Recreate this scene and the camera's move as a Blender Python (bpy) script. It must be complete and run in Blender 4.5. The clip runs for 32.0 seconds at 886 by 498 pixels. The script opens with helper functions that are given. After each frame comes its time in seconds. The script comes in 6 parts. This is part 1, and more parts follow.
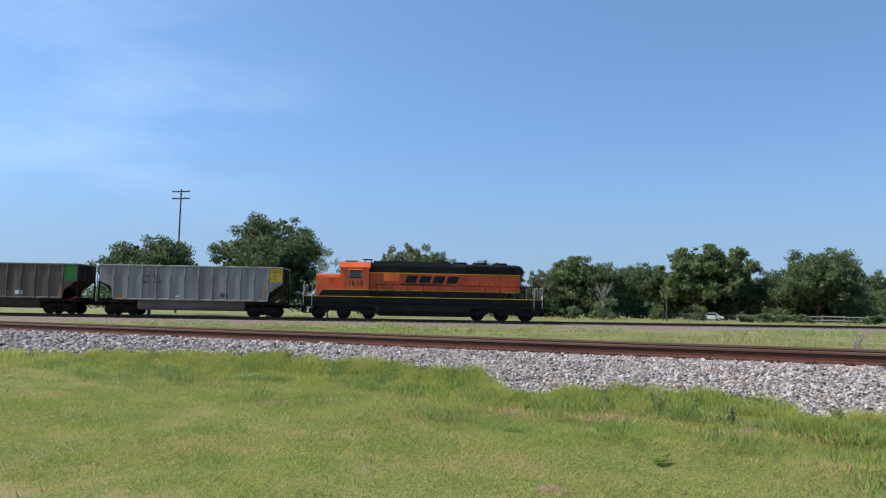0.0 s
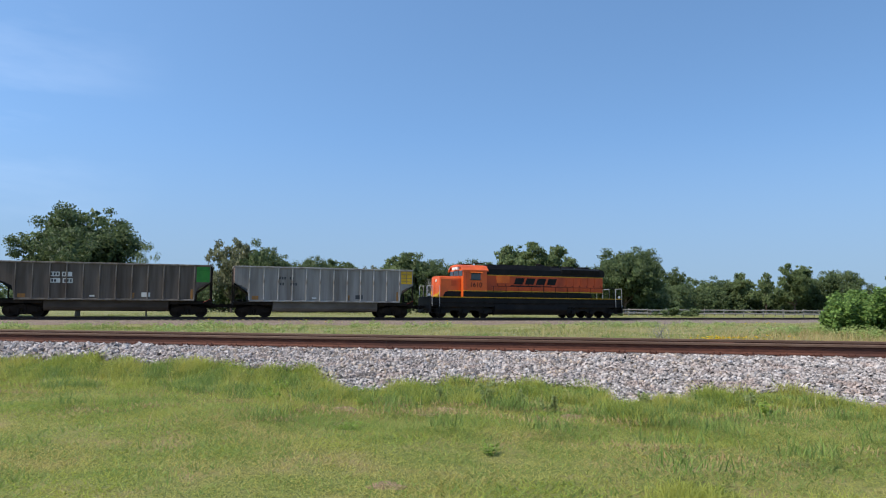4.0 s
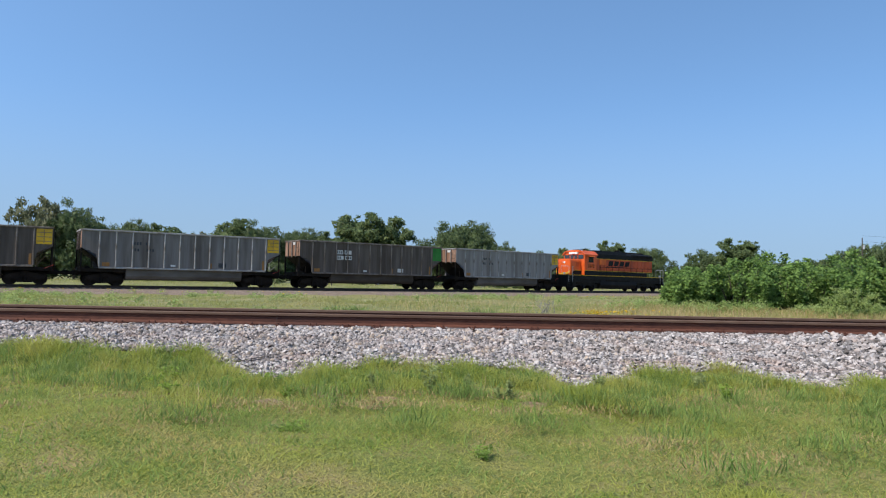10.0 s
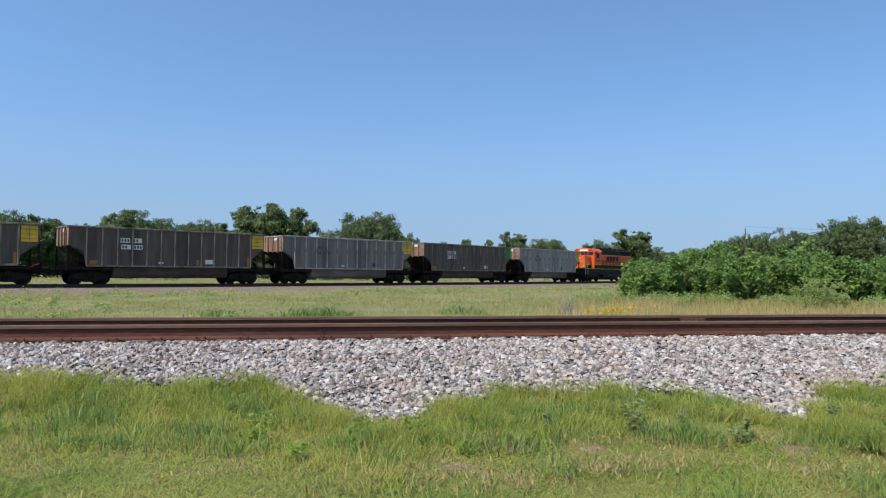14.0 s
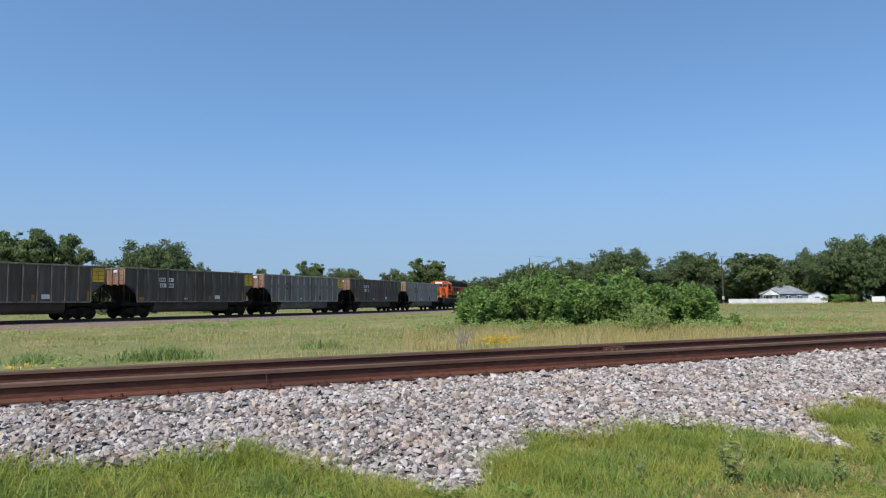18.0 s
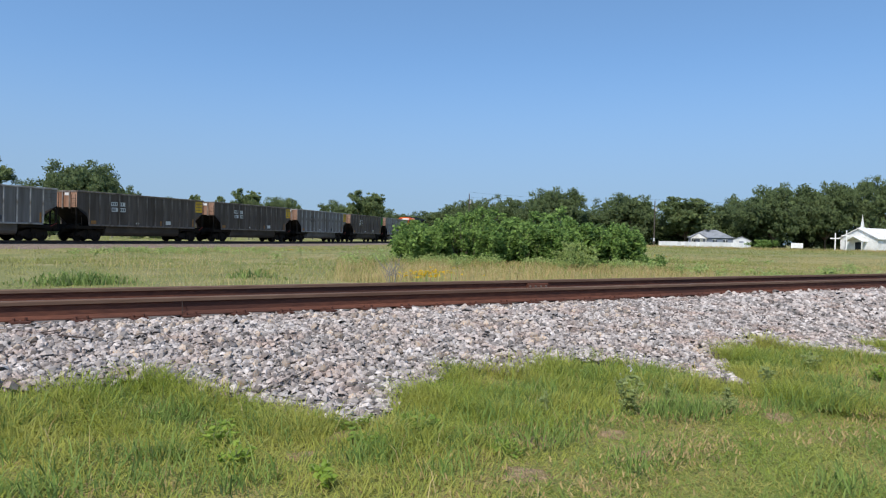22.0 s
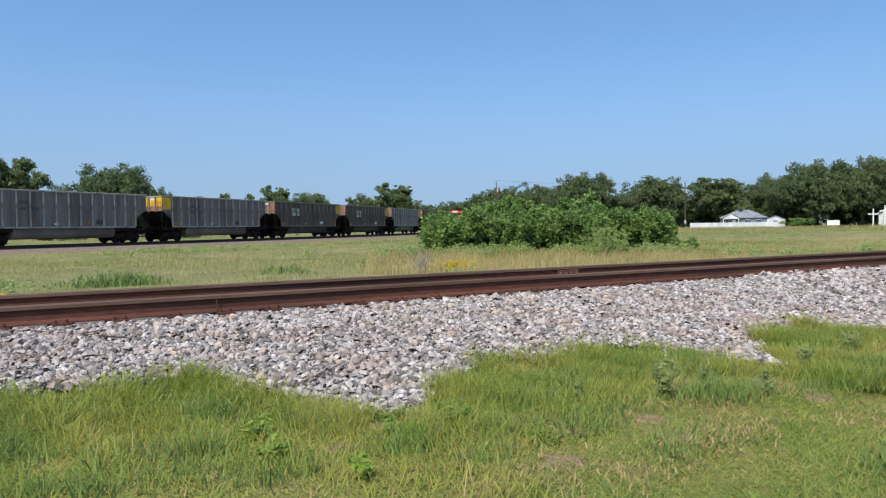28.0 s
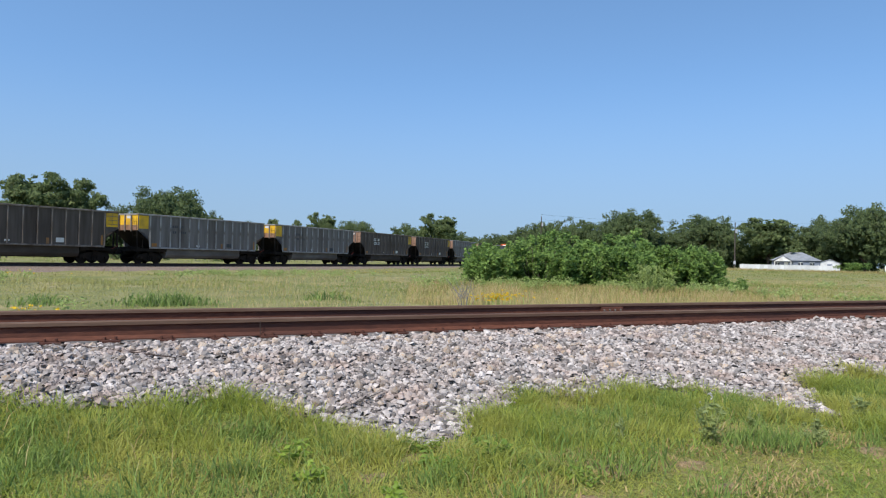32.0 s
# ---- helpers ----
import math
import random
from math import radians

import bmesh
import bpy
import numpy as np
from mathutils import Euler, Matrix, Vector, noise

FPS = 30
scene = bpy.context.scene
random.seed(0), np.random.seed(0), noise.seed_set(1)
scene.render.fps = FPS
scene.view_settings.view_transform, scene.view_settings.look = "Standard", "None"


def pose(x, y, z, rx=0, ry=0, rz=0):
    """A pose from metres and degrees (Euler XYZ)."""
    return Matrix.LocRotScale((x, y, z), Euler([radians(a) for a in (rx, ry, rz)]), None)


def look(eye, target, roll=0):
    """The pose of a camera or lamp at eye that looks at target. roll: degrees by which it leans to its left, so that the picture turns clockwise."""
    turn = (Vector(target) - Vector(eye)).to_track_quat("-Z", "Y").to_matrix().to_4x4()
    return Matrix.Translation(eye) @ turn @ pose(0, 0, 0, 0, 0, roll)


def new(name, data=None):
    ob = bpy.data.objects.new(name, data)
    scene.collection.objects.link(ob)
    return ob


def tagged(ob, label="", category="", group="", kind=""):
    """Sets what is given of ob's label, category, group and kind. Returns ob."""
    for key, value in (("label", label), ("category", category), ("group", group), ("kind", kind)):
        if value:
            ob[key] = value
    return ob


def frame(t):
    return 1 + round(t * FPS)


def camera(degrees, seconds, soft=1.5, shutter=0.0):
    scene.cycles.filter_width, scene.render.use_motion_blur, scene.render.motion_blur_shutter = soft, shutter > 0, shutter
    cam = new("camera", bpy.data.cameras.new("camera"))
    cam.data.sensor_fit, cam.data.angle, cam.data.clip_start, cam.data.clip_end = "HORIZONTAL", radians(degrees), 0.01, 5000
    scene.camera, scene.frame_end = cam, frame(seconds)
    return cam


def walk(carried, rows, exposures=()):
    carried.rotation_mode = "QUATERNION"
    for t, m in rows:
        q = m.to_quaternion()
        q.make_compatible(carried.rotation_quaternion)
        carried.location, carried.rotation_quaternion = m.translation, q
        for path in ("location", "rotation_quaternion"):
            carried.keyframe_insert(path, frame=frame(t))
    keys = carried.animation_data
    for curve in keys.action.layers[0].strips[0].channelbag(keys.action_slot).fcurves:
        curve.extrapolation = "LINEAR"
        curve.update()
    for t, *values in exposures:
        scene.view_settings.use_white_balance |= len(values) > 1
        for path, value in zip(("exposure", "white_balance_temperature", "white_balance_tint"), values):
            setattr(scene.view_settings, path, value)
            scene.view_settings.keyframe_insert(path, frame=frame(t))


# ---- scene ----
cam = camera(64.1, 32.0, soft=1.15)
PATH = [
    (0, (8.741, -12.872, 0.54), (4.543, -3.837, 1.413), 0.97),
    (0.5, (8.694, -12.868, 0.532), (4.689, -3.741, 1.333), 0.97),
    (1, (8.67, -12.818, 0.541), (5.169, -3.488, 1.371), 0.44),
    (1.5, (8.624, -12.806, 0.54), (5.372, -3.398, 1.491), 1.72),
    (2, (8.65, -12.804, 0.544), (5.535, -3.349, 1.489), 1.14),
    (2.5, (8.66, -12.814, 0.546), (5.827, -3.272, 1.512), 0.85),
    (3, (8.67, -12.807, 0.537), (6.126, -3.184, 1.5), 0.36),
    (3.5, (8.67, -12.814, 0.535), (6.308, -3.142, 1.472), 0.84),
    (4, (8.694, -12.818, 0.542), (6.72, -3.051, 1.388), 0.37),
    (4.5, (8.721, -12.828, 0.534), (7.002, -3.009, 1.332), 0.64),
    (6.5, (8.735, -12.856, 0.522), (7.447, -2.96, 1.171), 0.09),
    (7, (8.728, -12.785, 0.572), (7.877, -2.837, 1.126), 1.20),
    (7.5, (8.553, -12.689, 0.546), (7.963, -2.72, 1.065), 1.32),
    (8, (8.437, -12.532, 0.559), (7.61, -2.581, 1.105), -1.26),
    (8.5, (8.19, -12.33, 0.562), (7.469, -2.37, 1.073), 0.54),
    (9, (7.925, -12.155, 0.56), (7.591, -2.18, 1.179), -0.37),
    (9.5, (7.597, -12.012, 0.575), (8.473, -2.067, 1.139), 0.95),
    (10, (7.315, -11.786, 0.573), (7.686, -1.803, 1.031), 1.11),
    (10.5, (6.953, -11.496, 0.572), (8.051, -1.566, 0.993), 0.23),
    (11, (6.582, -11.196, 0.573), (8.049, -1.305, 0.669), 2.08),
    (11.5, (6.292, -10.857, 0.587), (7.144, -0.901, 0.979), -0.13),
    (12, (6.042, -10.563, 0.607), (8.182, -0.802, 0.99), 0.09),
    (12.5, (5.758, -10.267, 0.632), (8.342, -0.613, 0.958), -0.72),
    (13, (5.466, -9.937, 0.627), (7.772, -0.222, 1.18), -0.51),
    (13.5, (5.189, -9.677, 0.64), (6.941, 0.162, 0.982), 0.59),
    (15.5, (3.999, -8.608, 0.671), (7.22, 0.841, 1.245), 0.31),
    (16, (3.717, -8.313, 0.667), (7.485, 0.925, 1.34), 0.71),
    (16.5, (3.456, -8.001, 0.7), (7.386, 1.154, 1.559), -0.52),
    (17, (3.116, -7.768, 0.7), (7.292, 1.272, 1.622), -3.27),
    (17.5, (3.015, -7.721, 0.705), (6.877, 1.463, 1.564), -4.46),
    (18, (3.181, -7.787, 0.698), (7.79, 1.054, 1.464), -0.62),
    (18.5, (3.355, -7.849, 0.693), (7.784, 1.089, 1.403), 1.03),
    (19, (3.355, -7.849, 0.693), (7.787, 1.106, 1.116), -0.14),
    (19.5, (3.355, -7.849, 0.693), (7.925, 1.033, 1.185), 0.45),
    (20, (3.355, -7.849, 0.693), (7.646, 1.181, 0.899), 0.55),
    (20.5, (3.355, -7.849, 0.693), (7.808, 1.104, 0.831), 0.64),
    (21, (3.355, -7.849, 0.693), (8.222, 0.887, 0.776), 0.21),
    (21.5, (3.355, -7.849, 0.693), (8.457, 0.752, 0.722), 0.94),
    (22, (3.355, -7.849, 0.693), (8.717, 0.591, 0.532), 1.22),
    (22.5, (3.355, -7.849, 0.693), (8.752, 0.568, 0.504), 1.21),
    (23, (3.355, -7.849, 0.693), (8.469, 0.742, 0.465), 1.19),
    (23.5, (3.355, -7.849, 0.693), (8.006, 1.004, 0.636), -0.72),
    (24, (3.355, -7.849, 0.693), (7.881, 1.067, 0.843), -0.13),
    (24.5, (3.355, -7.849, 0.693), (7.738, 1.137, 0.902), -0.36),
    (25, (3.355, -7.849, 0.693), (7.497, 1.252, 0.861), -0.40),
    (25.5, (3.355, -7.849, 0.693), (7.605, 1.202, 0.814), -0.16),
    (26, (3.355, -7.849, 0.693), (7.895, 1.059, 0.487), 0.54),
    (26.5, (3.355, -7.849, 0.693), (8.156, 0.92, 0.432), -0.48),
    (28.5, (3.355, -7.849, 0.693), (8.412, 0.773, 0.384), -0.80),
    (29, (3.355, -7.849, 0.693), (8.45, 0.75, 0.383), -0.97),
    (29.5, (3.355, -7.849, 0.693), (8.421, 0.768, 0.399), -0.73),
    (30, (3.355, -7.849, 0.693), (8.201, 0.896, 0.456), -1.52),
    (30.5, (3.355, -7.849, 0.693), (7.922, 1.047, 0.568), -0.78),
    (31, (3.355, -7.849, 0.693), (7.744, 1.136, 0.813), 0.29),
    (31.5, (3.355, -7.849, 0.693), (7.74, 1.138, 0.834), 1.09),
    (32, (3.355, -7.849, 0.693), (7.832, 1.092, 0.833), 1.21),
]
EXPOSURE = [(0, 0.25), (4.5, 0.25), (7, 0.34), (9, 0.32), (11, 0.25), (13, 0.26), (17, 0.20), (19, 0.14), (21, 0.15), (23, 0.23), (26, 0.24), (32, 0.27)]
walk(cam, [(t, look(eye, target, roll)) for t, eye, target, roll in PATH], EXPOSURE)

# ---- daylight ----
SUN_DIR = Vector((-0.535, -0.365, 0.76)).normalized()
world = bpy.data.worlds.new("sky")
scene.world = world
world.use_nodes = True
wn, wl = world.node_tree.nodes, world.node_tree.links
sky = wn.new("ShaderNodeTexSky")
sky.sky_type = "NISHITA"
sky.sun_disc = False
sky.sun_elevation = math.asin(SUN_DIR.z)
sky.sun_rotation = math.atan2(SUN_DIR.x, SUN_DIR.y)
sky.altitude = 200
sky.air_density, sky.dust_density, sky.ozone_density = 1.0, 0.7, 3.4
back = wn["Background"]
back.inputs["Strength"].default_value = 0.197
# thin high cloud wisps, drifting low in the west
coord = wn.new("ShaderNodeTexCoord")
raised = wn.new("ShaderNodeVectorMath")
raised.inputs[1].default_value = (0, 0, 0.20)
wl.new(coord.outputs["Generated"], raised.inputs[0])
wl.new(raised.outputs["Vector"], sky.inputs["Vector"])
deep = wn.new("ShaderNodeHueSaturation")
deep.inputs["Saturation"].default_value = 1.05
wl.new(sky.outputs["Color"], deep.inputs["Color"])
stretch = wn.new("ShaderNodeMapping")
stretch.inputs["Scale"].default_value = (2.2, 2.2, 9.0)
stretch.inputs["Rotation"].default_value = (0.12, 0.05, 0.0)
wl.new(coord.outputs["Generated"], stretch.inputs["Vector"])
wisp = wn.new("ShaderNodeTexNoise")
wisp.inputs["Scale"].default_value, wisp.inputs["Detail"].default_value, wisp.inputs["Roughness"].default_value = 1.6, 6, 0.55
wl.new(stretch.outputs["Vector"], wisp.inputs["Vector"])
ramp = wn.new("ShaderNodeValToRGB")
ramp.color_ramp.elements[0].position, ramp.color_ramp.elements[1].position = 0.46, 0.95
wl.new(wisp.outputs["Fac"], ramp.inputs["Fac"])
west = wn.new("ShaderNodeVectorMath")
west.operation = "DOT_PRODUCT"
west.inputs[1].default_value = (-0.745, 0.622, 0.245)
wl.new(coord.outputs["Generated"], west.inputs[0])
near_west = wn.new("ShaderNodeMapRange")
near_west.inputs["From Min"].default_value, near_west.inputs["From Max"].default_value = 0.955, 0.998
wl.new(west.outputs["Value"], near_west.inputs["Value"])
cover = wn.new("ShaderNodeMath")
cover.operation = "MULTIPLY"
wl.new(ramp.outputs["Color"], cover.inputs[0])
wl.new(near_west.outputs["Result"], cover.inputs[1])
half = wn.new("ShaderNodeMath")
half.operation = "MULTIPLY"
half.inputs[1].default_value = 0.15
wl.new(cover.outputs["Value"], half.inputs[0])
blend = wn.new("ShaderNodeMix")
blend.data_type = "RGBA"
wl.new(half.outputs["Value"], blend.inputs["Factor"])
tint = wn.new("ShaderNodeMix")
tint.data_type, tint.blend_type = "RGBA", "MULTIPLY"
tint.inputs["Factor"].default_value = 1.0
wl.new(deep.outputs["Color"], tint.inputs["A"])
tint.inputs["B"].default_value = (0.97, 1.035, 1.00, 1)
# pale haze low over the horizon
axis = wn.new("ShaderNodeSeparateXYZ")
wl.new(coord.outputs["Generated"], axis.inputs["Vector"])
low = wn.new("ShaderNodeMapRange")
low.interpolation_type = "SMOOTHSTEP"
low.inputs["From Min"].default_value, low.inputs["From Max"].default_value = -0.02, 0.26
low.inputs["To Min"].default_value, low.inputs["To Max"].default_value = 0.85, 0.0
wl.new(axis.outputs["Z"], low.inputs["Value"])
haze = wn.new("ShaderNodeMix")
haze.data_type = "RGBA"
wl.new(low.outputs["Result"], haze.inputs["Factor"])
wl.new(tint.outputs["Result"], haze.inputs["A"])
haze.inputs["B"].default_value = (1.42, 1.92, 2.42, 1)
wl.new(haze.outputs["Result"], blend.inputs["A"])
blend.inputs["B"].default_value = (7.2, 7.6, 8.4, 1)
wl.new(blend.outputs["Result"], back.inputs["Color"])

sun = new("sun", bpy.data.lights.new("sun", "SUN"))
sun.data.energy, sun.data.angle, sun.data.color = 3.85, radians(0.5), (1.0, 0.95, 0.87)
sun.matrix_world = look(SUN_DIR * 50, (0, 0, 0))


# ---- materials ----
def surf(name, a, b, scale=4.0, rough=0.8, metal=0.0, bump=0.0, c=None, scale2=0.6, vary=0.0, island=False, stretch=(1, 1, 1), grain=60.0, spec=0.3, deep=0.02):
    """Two-scale procedural surface: a to b by fine noise, c in larger stains; vary: brightness change from piece to piece."""
    m = bpy.data.materials.new(name)
    m.use_nodes = True
    n, l = m.node_tree.nodes, m.node_tree.links
    p = n["Principled BSDF"]
    p.inputs["Roughness"].default_value, p.inputs["Metallic"].default_value = rough, metal
    p.inputs["Specular IOR Level"].default_value = spec
    tc = n.new("ShaderNodeTexCoord")
    mp = n.new("ShaderNodeMapping")
    mp.inputs["Scale"].default_value = stretch
    l.new(tc.outputs["Object"], mp.inputs["Vector"])

    def cloud(s, detail=5):
        t = n.new("ShaderNodeTexNoise")
        t.inputs["Scale"].default_value, t.inputs["Detail"].default_value = s, detail
        l.new(mp.outputs["Vector"], t.inputs["Vector"])
        r = n.new("ShaderNodeMapRange")
        r.inputs["From Min"].default_value, r.inputs["From Max"].default_value = 0.32, 0.68
        l.new(t.outputs["Fac"], r.inputs["Value"])
        return r.outputs["Result"]

    def mixed(fac, x, y):
        k = n.new("ShaderNodeMix")
        k.data_type = "RGBA"
        l.new(fac, k.inputs["Factor"])
        for socket, v in (("A", x), ("B", y)):
            if isinstance(v, tuple):
                k.inputs[socket].default_value = (*v, 1)
            else:
                l.new(v, k.inputs[socket])
        return k.outputs["Result"]

    col = mixed(cloud(scale), a, b)
    if c:
        f = cloud(scale2, 6)
        sharp = n.new("ShaderNodeMath")
        sharp.operation = "POWER"
        sharp.inputs[1].default_value = 2.0
        l.new(f, sharp.inputs[0])
        col = mixed(sharp.outputs["Value"], col, c)
    if vary:
        src = n.new("ShaderNodeNewGeometry").outputs["Random Per Island"] if island else n.new("ShaderNodeObjectInfo").outputs["Random"]
        r = n.new("ShaderNodeMapRange")
        r.inputs["To Min"].default_value, r.inputs["To Max"].default_value = 1 - vary, 1 + vary
        l.new(src, r.inputs["Value"])
        hsv = n.new("ShaderNodeHueSaturation")
        l.new(r.outputs["Result"], hsv.inputs["Value"])
        l.new(col, hsv.inputs["Color"])
        col = hsv.outputs["Color"]
    l.new(col, p.inputs["Base Color"])
    if bump:
        t = n.new("ShaderNodeTexNoise")
        t.inputs["Scale"].default_value, t.inputs["Detail"].default_value = grain, 4
        l.new(mp.outputs["Vector"], t.inputs["Vector"])
        b_ = n.new("ShaderNodeBump")
        b_.inputs["Strength"].default_value, b_.inputs["Distance"].default_value = bump, deep
        l.new(t.outputs["Fac"], b_.inputs["Height"])
        l.new(b_.outputs["Normal"], p.inputs["Normal"])
    return m


def leafy(name, dark, light, through_=0.35, patch=None, patch_scale=0.15, rough=0.55, up=0.8):
    """Foliage: colour changes from leaf to leaf and in patches over the ground; some light passes through."""
    m = bpy.data.materials.new(name)
    m.use_nodes = True
    n, l = m.node_tree.nodes, m.node_tree.links
    p, out = n["Principled BSDF"], n["Material Output"]
    p.inputs["Roughness"].default_value = rough
    p.inputs["Specular IOR Level"].default_value = 0.25
    g = n.new("ShaderNodeNewGeometry")
    k = n.new("ShaderNodeMix")
    k.data_type = "RGBA"
    l.new(g.outputs["Random Per Island"], k.inputs["Factor"])
    k.inputs["A"].default_value, k.inputs["B"].default_value = (*dark, 1), (*light, 1)
    col = k.outputs["Result"]
    if patch:
        t = n.new("ShaderNodeTexNoise")
        t.inputs["Scale"].default_value, t.inputs["Detail"].default_value = patch_scale, 5
        l.new(g.outputs["Position"], t.inputs["Vector"])
        r = n.new("ShaderNodeMapRange")
        r.inputs["From Min"].default_value, r.inputs["From Max"].default_value = 0.38, 0.66
        l.new(t.outputs["Fac"], r.inputs["Value"])
        k2 = n.new("ShaderNodeMix")
        k2.data_type = "RGBA"
        l.new(r.outputs["Result"], k2.inputs["Factor"])
        l.new(col, k2.inputs["A"])
        k2.inputs["B"].default_value = (*patch, 1)
        col = k2.outputs["Result"]
    lift = n.new("ShaderNodeVectorMath")
    lift.inputs[1].default_value = (0, 0, up)
    l.new(g.outputs["Normal"], lift.inputs[0])
    unit = n.new("ShaderNodeVectorMath")
    unit.operation = "NORMALIZE"
    l.new(lift.outputs["Vector"], unit.inputs[0])
    l.new(unit.outputs["Vector"], p.inputs["Normal"])
    l.new(col, p.inputs["Base Color"])
    tr = n.new("ShaderNodeBsdfTranslucent")
    l.new(col, tr.inputs["Color"])
    mix = n.new("ShaderNodeMixShader")
    mix.inputs["Fac"].default_value = through_
    l.new(p.outputs["BSDF"], mix.inputs[1])
    l.new(tr.outputs["BSDF"], mix.inputs[2])
    l.new(mix.outputs["Shader"], out.inputs["Surface"])
    return m


M_soil = surf("lawn_turf", (0.110, 0.142, 0.026), (0.270, 0.285, 0.058), 26, 0.95, bump=0.8, c=(0.335, 0.255, 0.105), scale2=2.0, grain=55, deep=0.05)
M_earth = surf("bare_earth", (0.30, 0.190, 0.100), (0.46, 0.320, 0.190), 30, 0.95, bump=1.0, c=(0.20, 0.17, 0.05), scale2=9, grain=60, deep=0.04)
M_field = surf("field_soil", (0.115, 0.135, 0.038), (0.270, 0.268, 0.092), 13, 0.95, bump=0.9, c=(0.33, 0.28, 0.125), scale2=0.5, grain=14, deep=0.10)
M_stone = surf("crushed_limestone", (0.240, 0.212, 0.196), (0.460, 0.413, 0.382), 14, 0.9, bump=0.3, c=(0.30, 0.230, 0.195), scale2=3, vary=0.6, island=True)
M_stone_one = surf("crushed_limestone_single", (0.27, 0.232, 0.198), (0.48, 0.425, 0.37), 14, 0.9, bump=0.3, c=(0.42, 0.26, 0.15), scale2=3, vary=0.4)
M_bed = surf("ballast_fines", (0.085, 0.078, 0.072), (0.20, 0.186, 0.172), 22, 0.95, bump=0.9, c=(0.15, 0.128, 0.11), scale2=1.2, grain=30)
M_oldbed = surf("old_ballast", (0.105, 0.078, 0.060), (0.370, 0.290, 0.230), 11, 0.95, bump=1.0, c=(0.21, 0.15, 0.11), scale2=1.5, grain=9, deep=0.06)
M_rail = surf("rusted_rail", (0.085, 0.030, 0.018), (0.150, 0.055, 0.032), 30, 0.8, bump=0.25, c=(0.060, 0.026, 0.020), scale2=1.1, stretch=(0.25, 1, 1), grain=120)
# railhead colour: wear, with the sunlight on its side painted in
M_railtop = surf("worn_sunlit_railhead", (0.118, 0.070, 0.047), (0.170, 0.108, 0.076), 25, 0.75, bump=0.1, c=(0.092, 0.050, 0.034), scale2=1.3, stretch=(0.15, 1, 1), spec=0.2)
M_tie = surf("weathered_tie", (0.10, 0.080, 0.065), (0.19, 0.16, 0.135), 12, 0.95, bump=0.7, vary=0.2, stretch=(6, 0.6, 1))
M_oldrail = surf("dark_rail", (0.035, 0.024, 0.02), (0.07, 0.045, 0.035), 6, 0.7, bump=0.2)
M_black = surf("soot_black", (0.004, 0.004, 0.005), (0.009, 0.009, 0.010), 5, 0.65, c=(0.014, 0.013, 0.013), scale2=1.1, spec=0.2)
M_under = surf("dusty_black", (0.007, 0.006, 0.005), (0.014, 0.011, 0.009), 6, 0.9, c=(0.024, 0.018, 0.014), scale2=1.4, spec=0.15)
M_orange = surf("orange_enamel", (0.72, 0.105, 0.012), (0.80, 0.130, 0.018), 3, 0.38, c=(0.55, 0.085, 0.018), scale2=0.7, spec=0.5)
M_hood = surf("sooty_orange_enamel", (0.50, 0.066, 0.014), (0.62, 0.084, 0.016), 3, 0.45, c=(0.27, 0.036, 0.012), scale2=0.9, stretch=(0.6, 1, 0.5), spec=0.4)
M_alum_dull = surf("sooty_aluminium", (0.145, 0.129, 0.122), (0.200, 0.181, 0.171), 2.2, 0.7, bump=0.1, c=(0.092, 0.075, 0.065), scale2=0.7, stretch=(2.2, 1, 0.22), vary=0.1)
M_yellow = surf("yellow_enamel", (0.80, 0.47, 0.02), (0.70, 0.40, 0.02), 4, 0.5, c=(0.46, 0.27, 0.035), scale2=1.2)
# sunlit copy of the orange enamel, the brightness put into its colour
M_orange_lit = surf("sunlit_orange_enamel", (0.82, 0.155, 0.025), (0.86, 0.185, 0.03), 3, 0.4, c=(0.66, 0.12, 0.022), scale2=0.8)
M_white = surf("white_paint", (0.80, 0.79, 0.76), (0.72, 0.71, 0.68), 3, 0.6, c=(0.60, 0.58, 0.54), scale2=0.8)
M_fence = surf("weathered_white_boards", (0.54, 0.55, 0.56), (0.62, 0.62, 0.62), 3, 0.7, c=(0.45, 0.45, 0.44), scale2=0.8, vary=0.15)
M_glass = surf("dark_glazing", (0.02, 0.025, 0.03), (0.03, 0.035, 0.04), 2, 0.06, spec=0.8)
M_alum = surf("weathered_aluminium", (0.252, 0.230, 0.220), (0.325, 0.300, 0.288), 2.2, 0.65, bump=0.1, c=(0.170, 0.145, 0.130), scale2=0.7, stretch=(2.2, 1, 0.22), vary=0.1)
M_brownside = surf("grimy_brown_steel", (0.082, 0.065, 0.055), (0.126, 0.101, 0.086), 2.2, 0.8, bump=0.1, c=(0.058, 0.042, 0.033), scale2=0.7, stretch=(2.2, 1, 0.22), vary=0.12)
M_rib = surf("pale_rib", (0.275, 0.268, 0.262), (0.365, 0.356, 0.348), 6, 0.7, c=(0.17, 0.14, 0.118), scale2=1.5)
M_browncap = surf("rubbed_rib", (0.135, 0.112, 0.095), (0.235, 0.205, 0.182), 5, 0.75, c=(0.080, 0.058, 0.044), scale2=1.3, stretch=(1, 1, 0.5))
M_tub = surf("tub_steel", (0.125, 0.113, 0.102), (0.180, 0.165, 0.150), 2, 0.8, c=(0.070, 0.058, 0.048), scale2=0.6, stretch=(0.4, 1, 1))
M_tub_brown = surf("grimy_tub_steel", (0.052, 0.042, 0.034), (0.086, 0.070, 0.058), 2, 0.85, c=(0.036, 0.028, 0.022), scale2=0.6, stretch=(0.4, 1, 1))
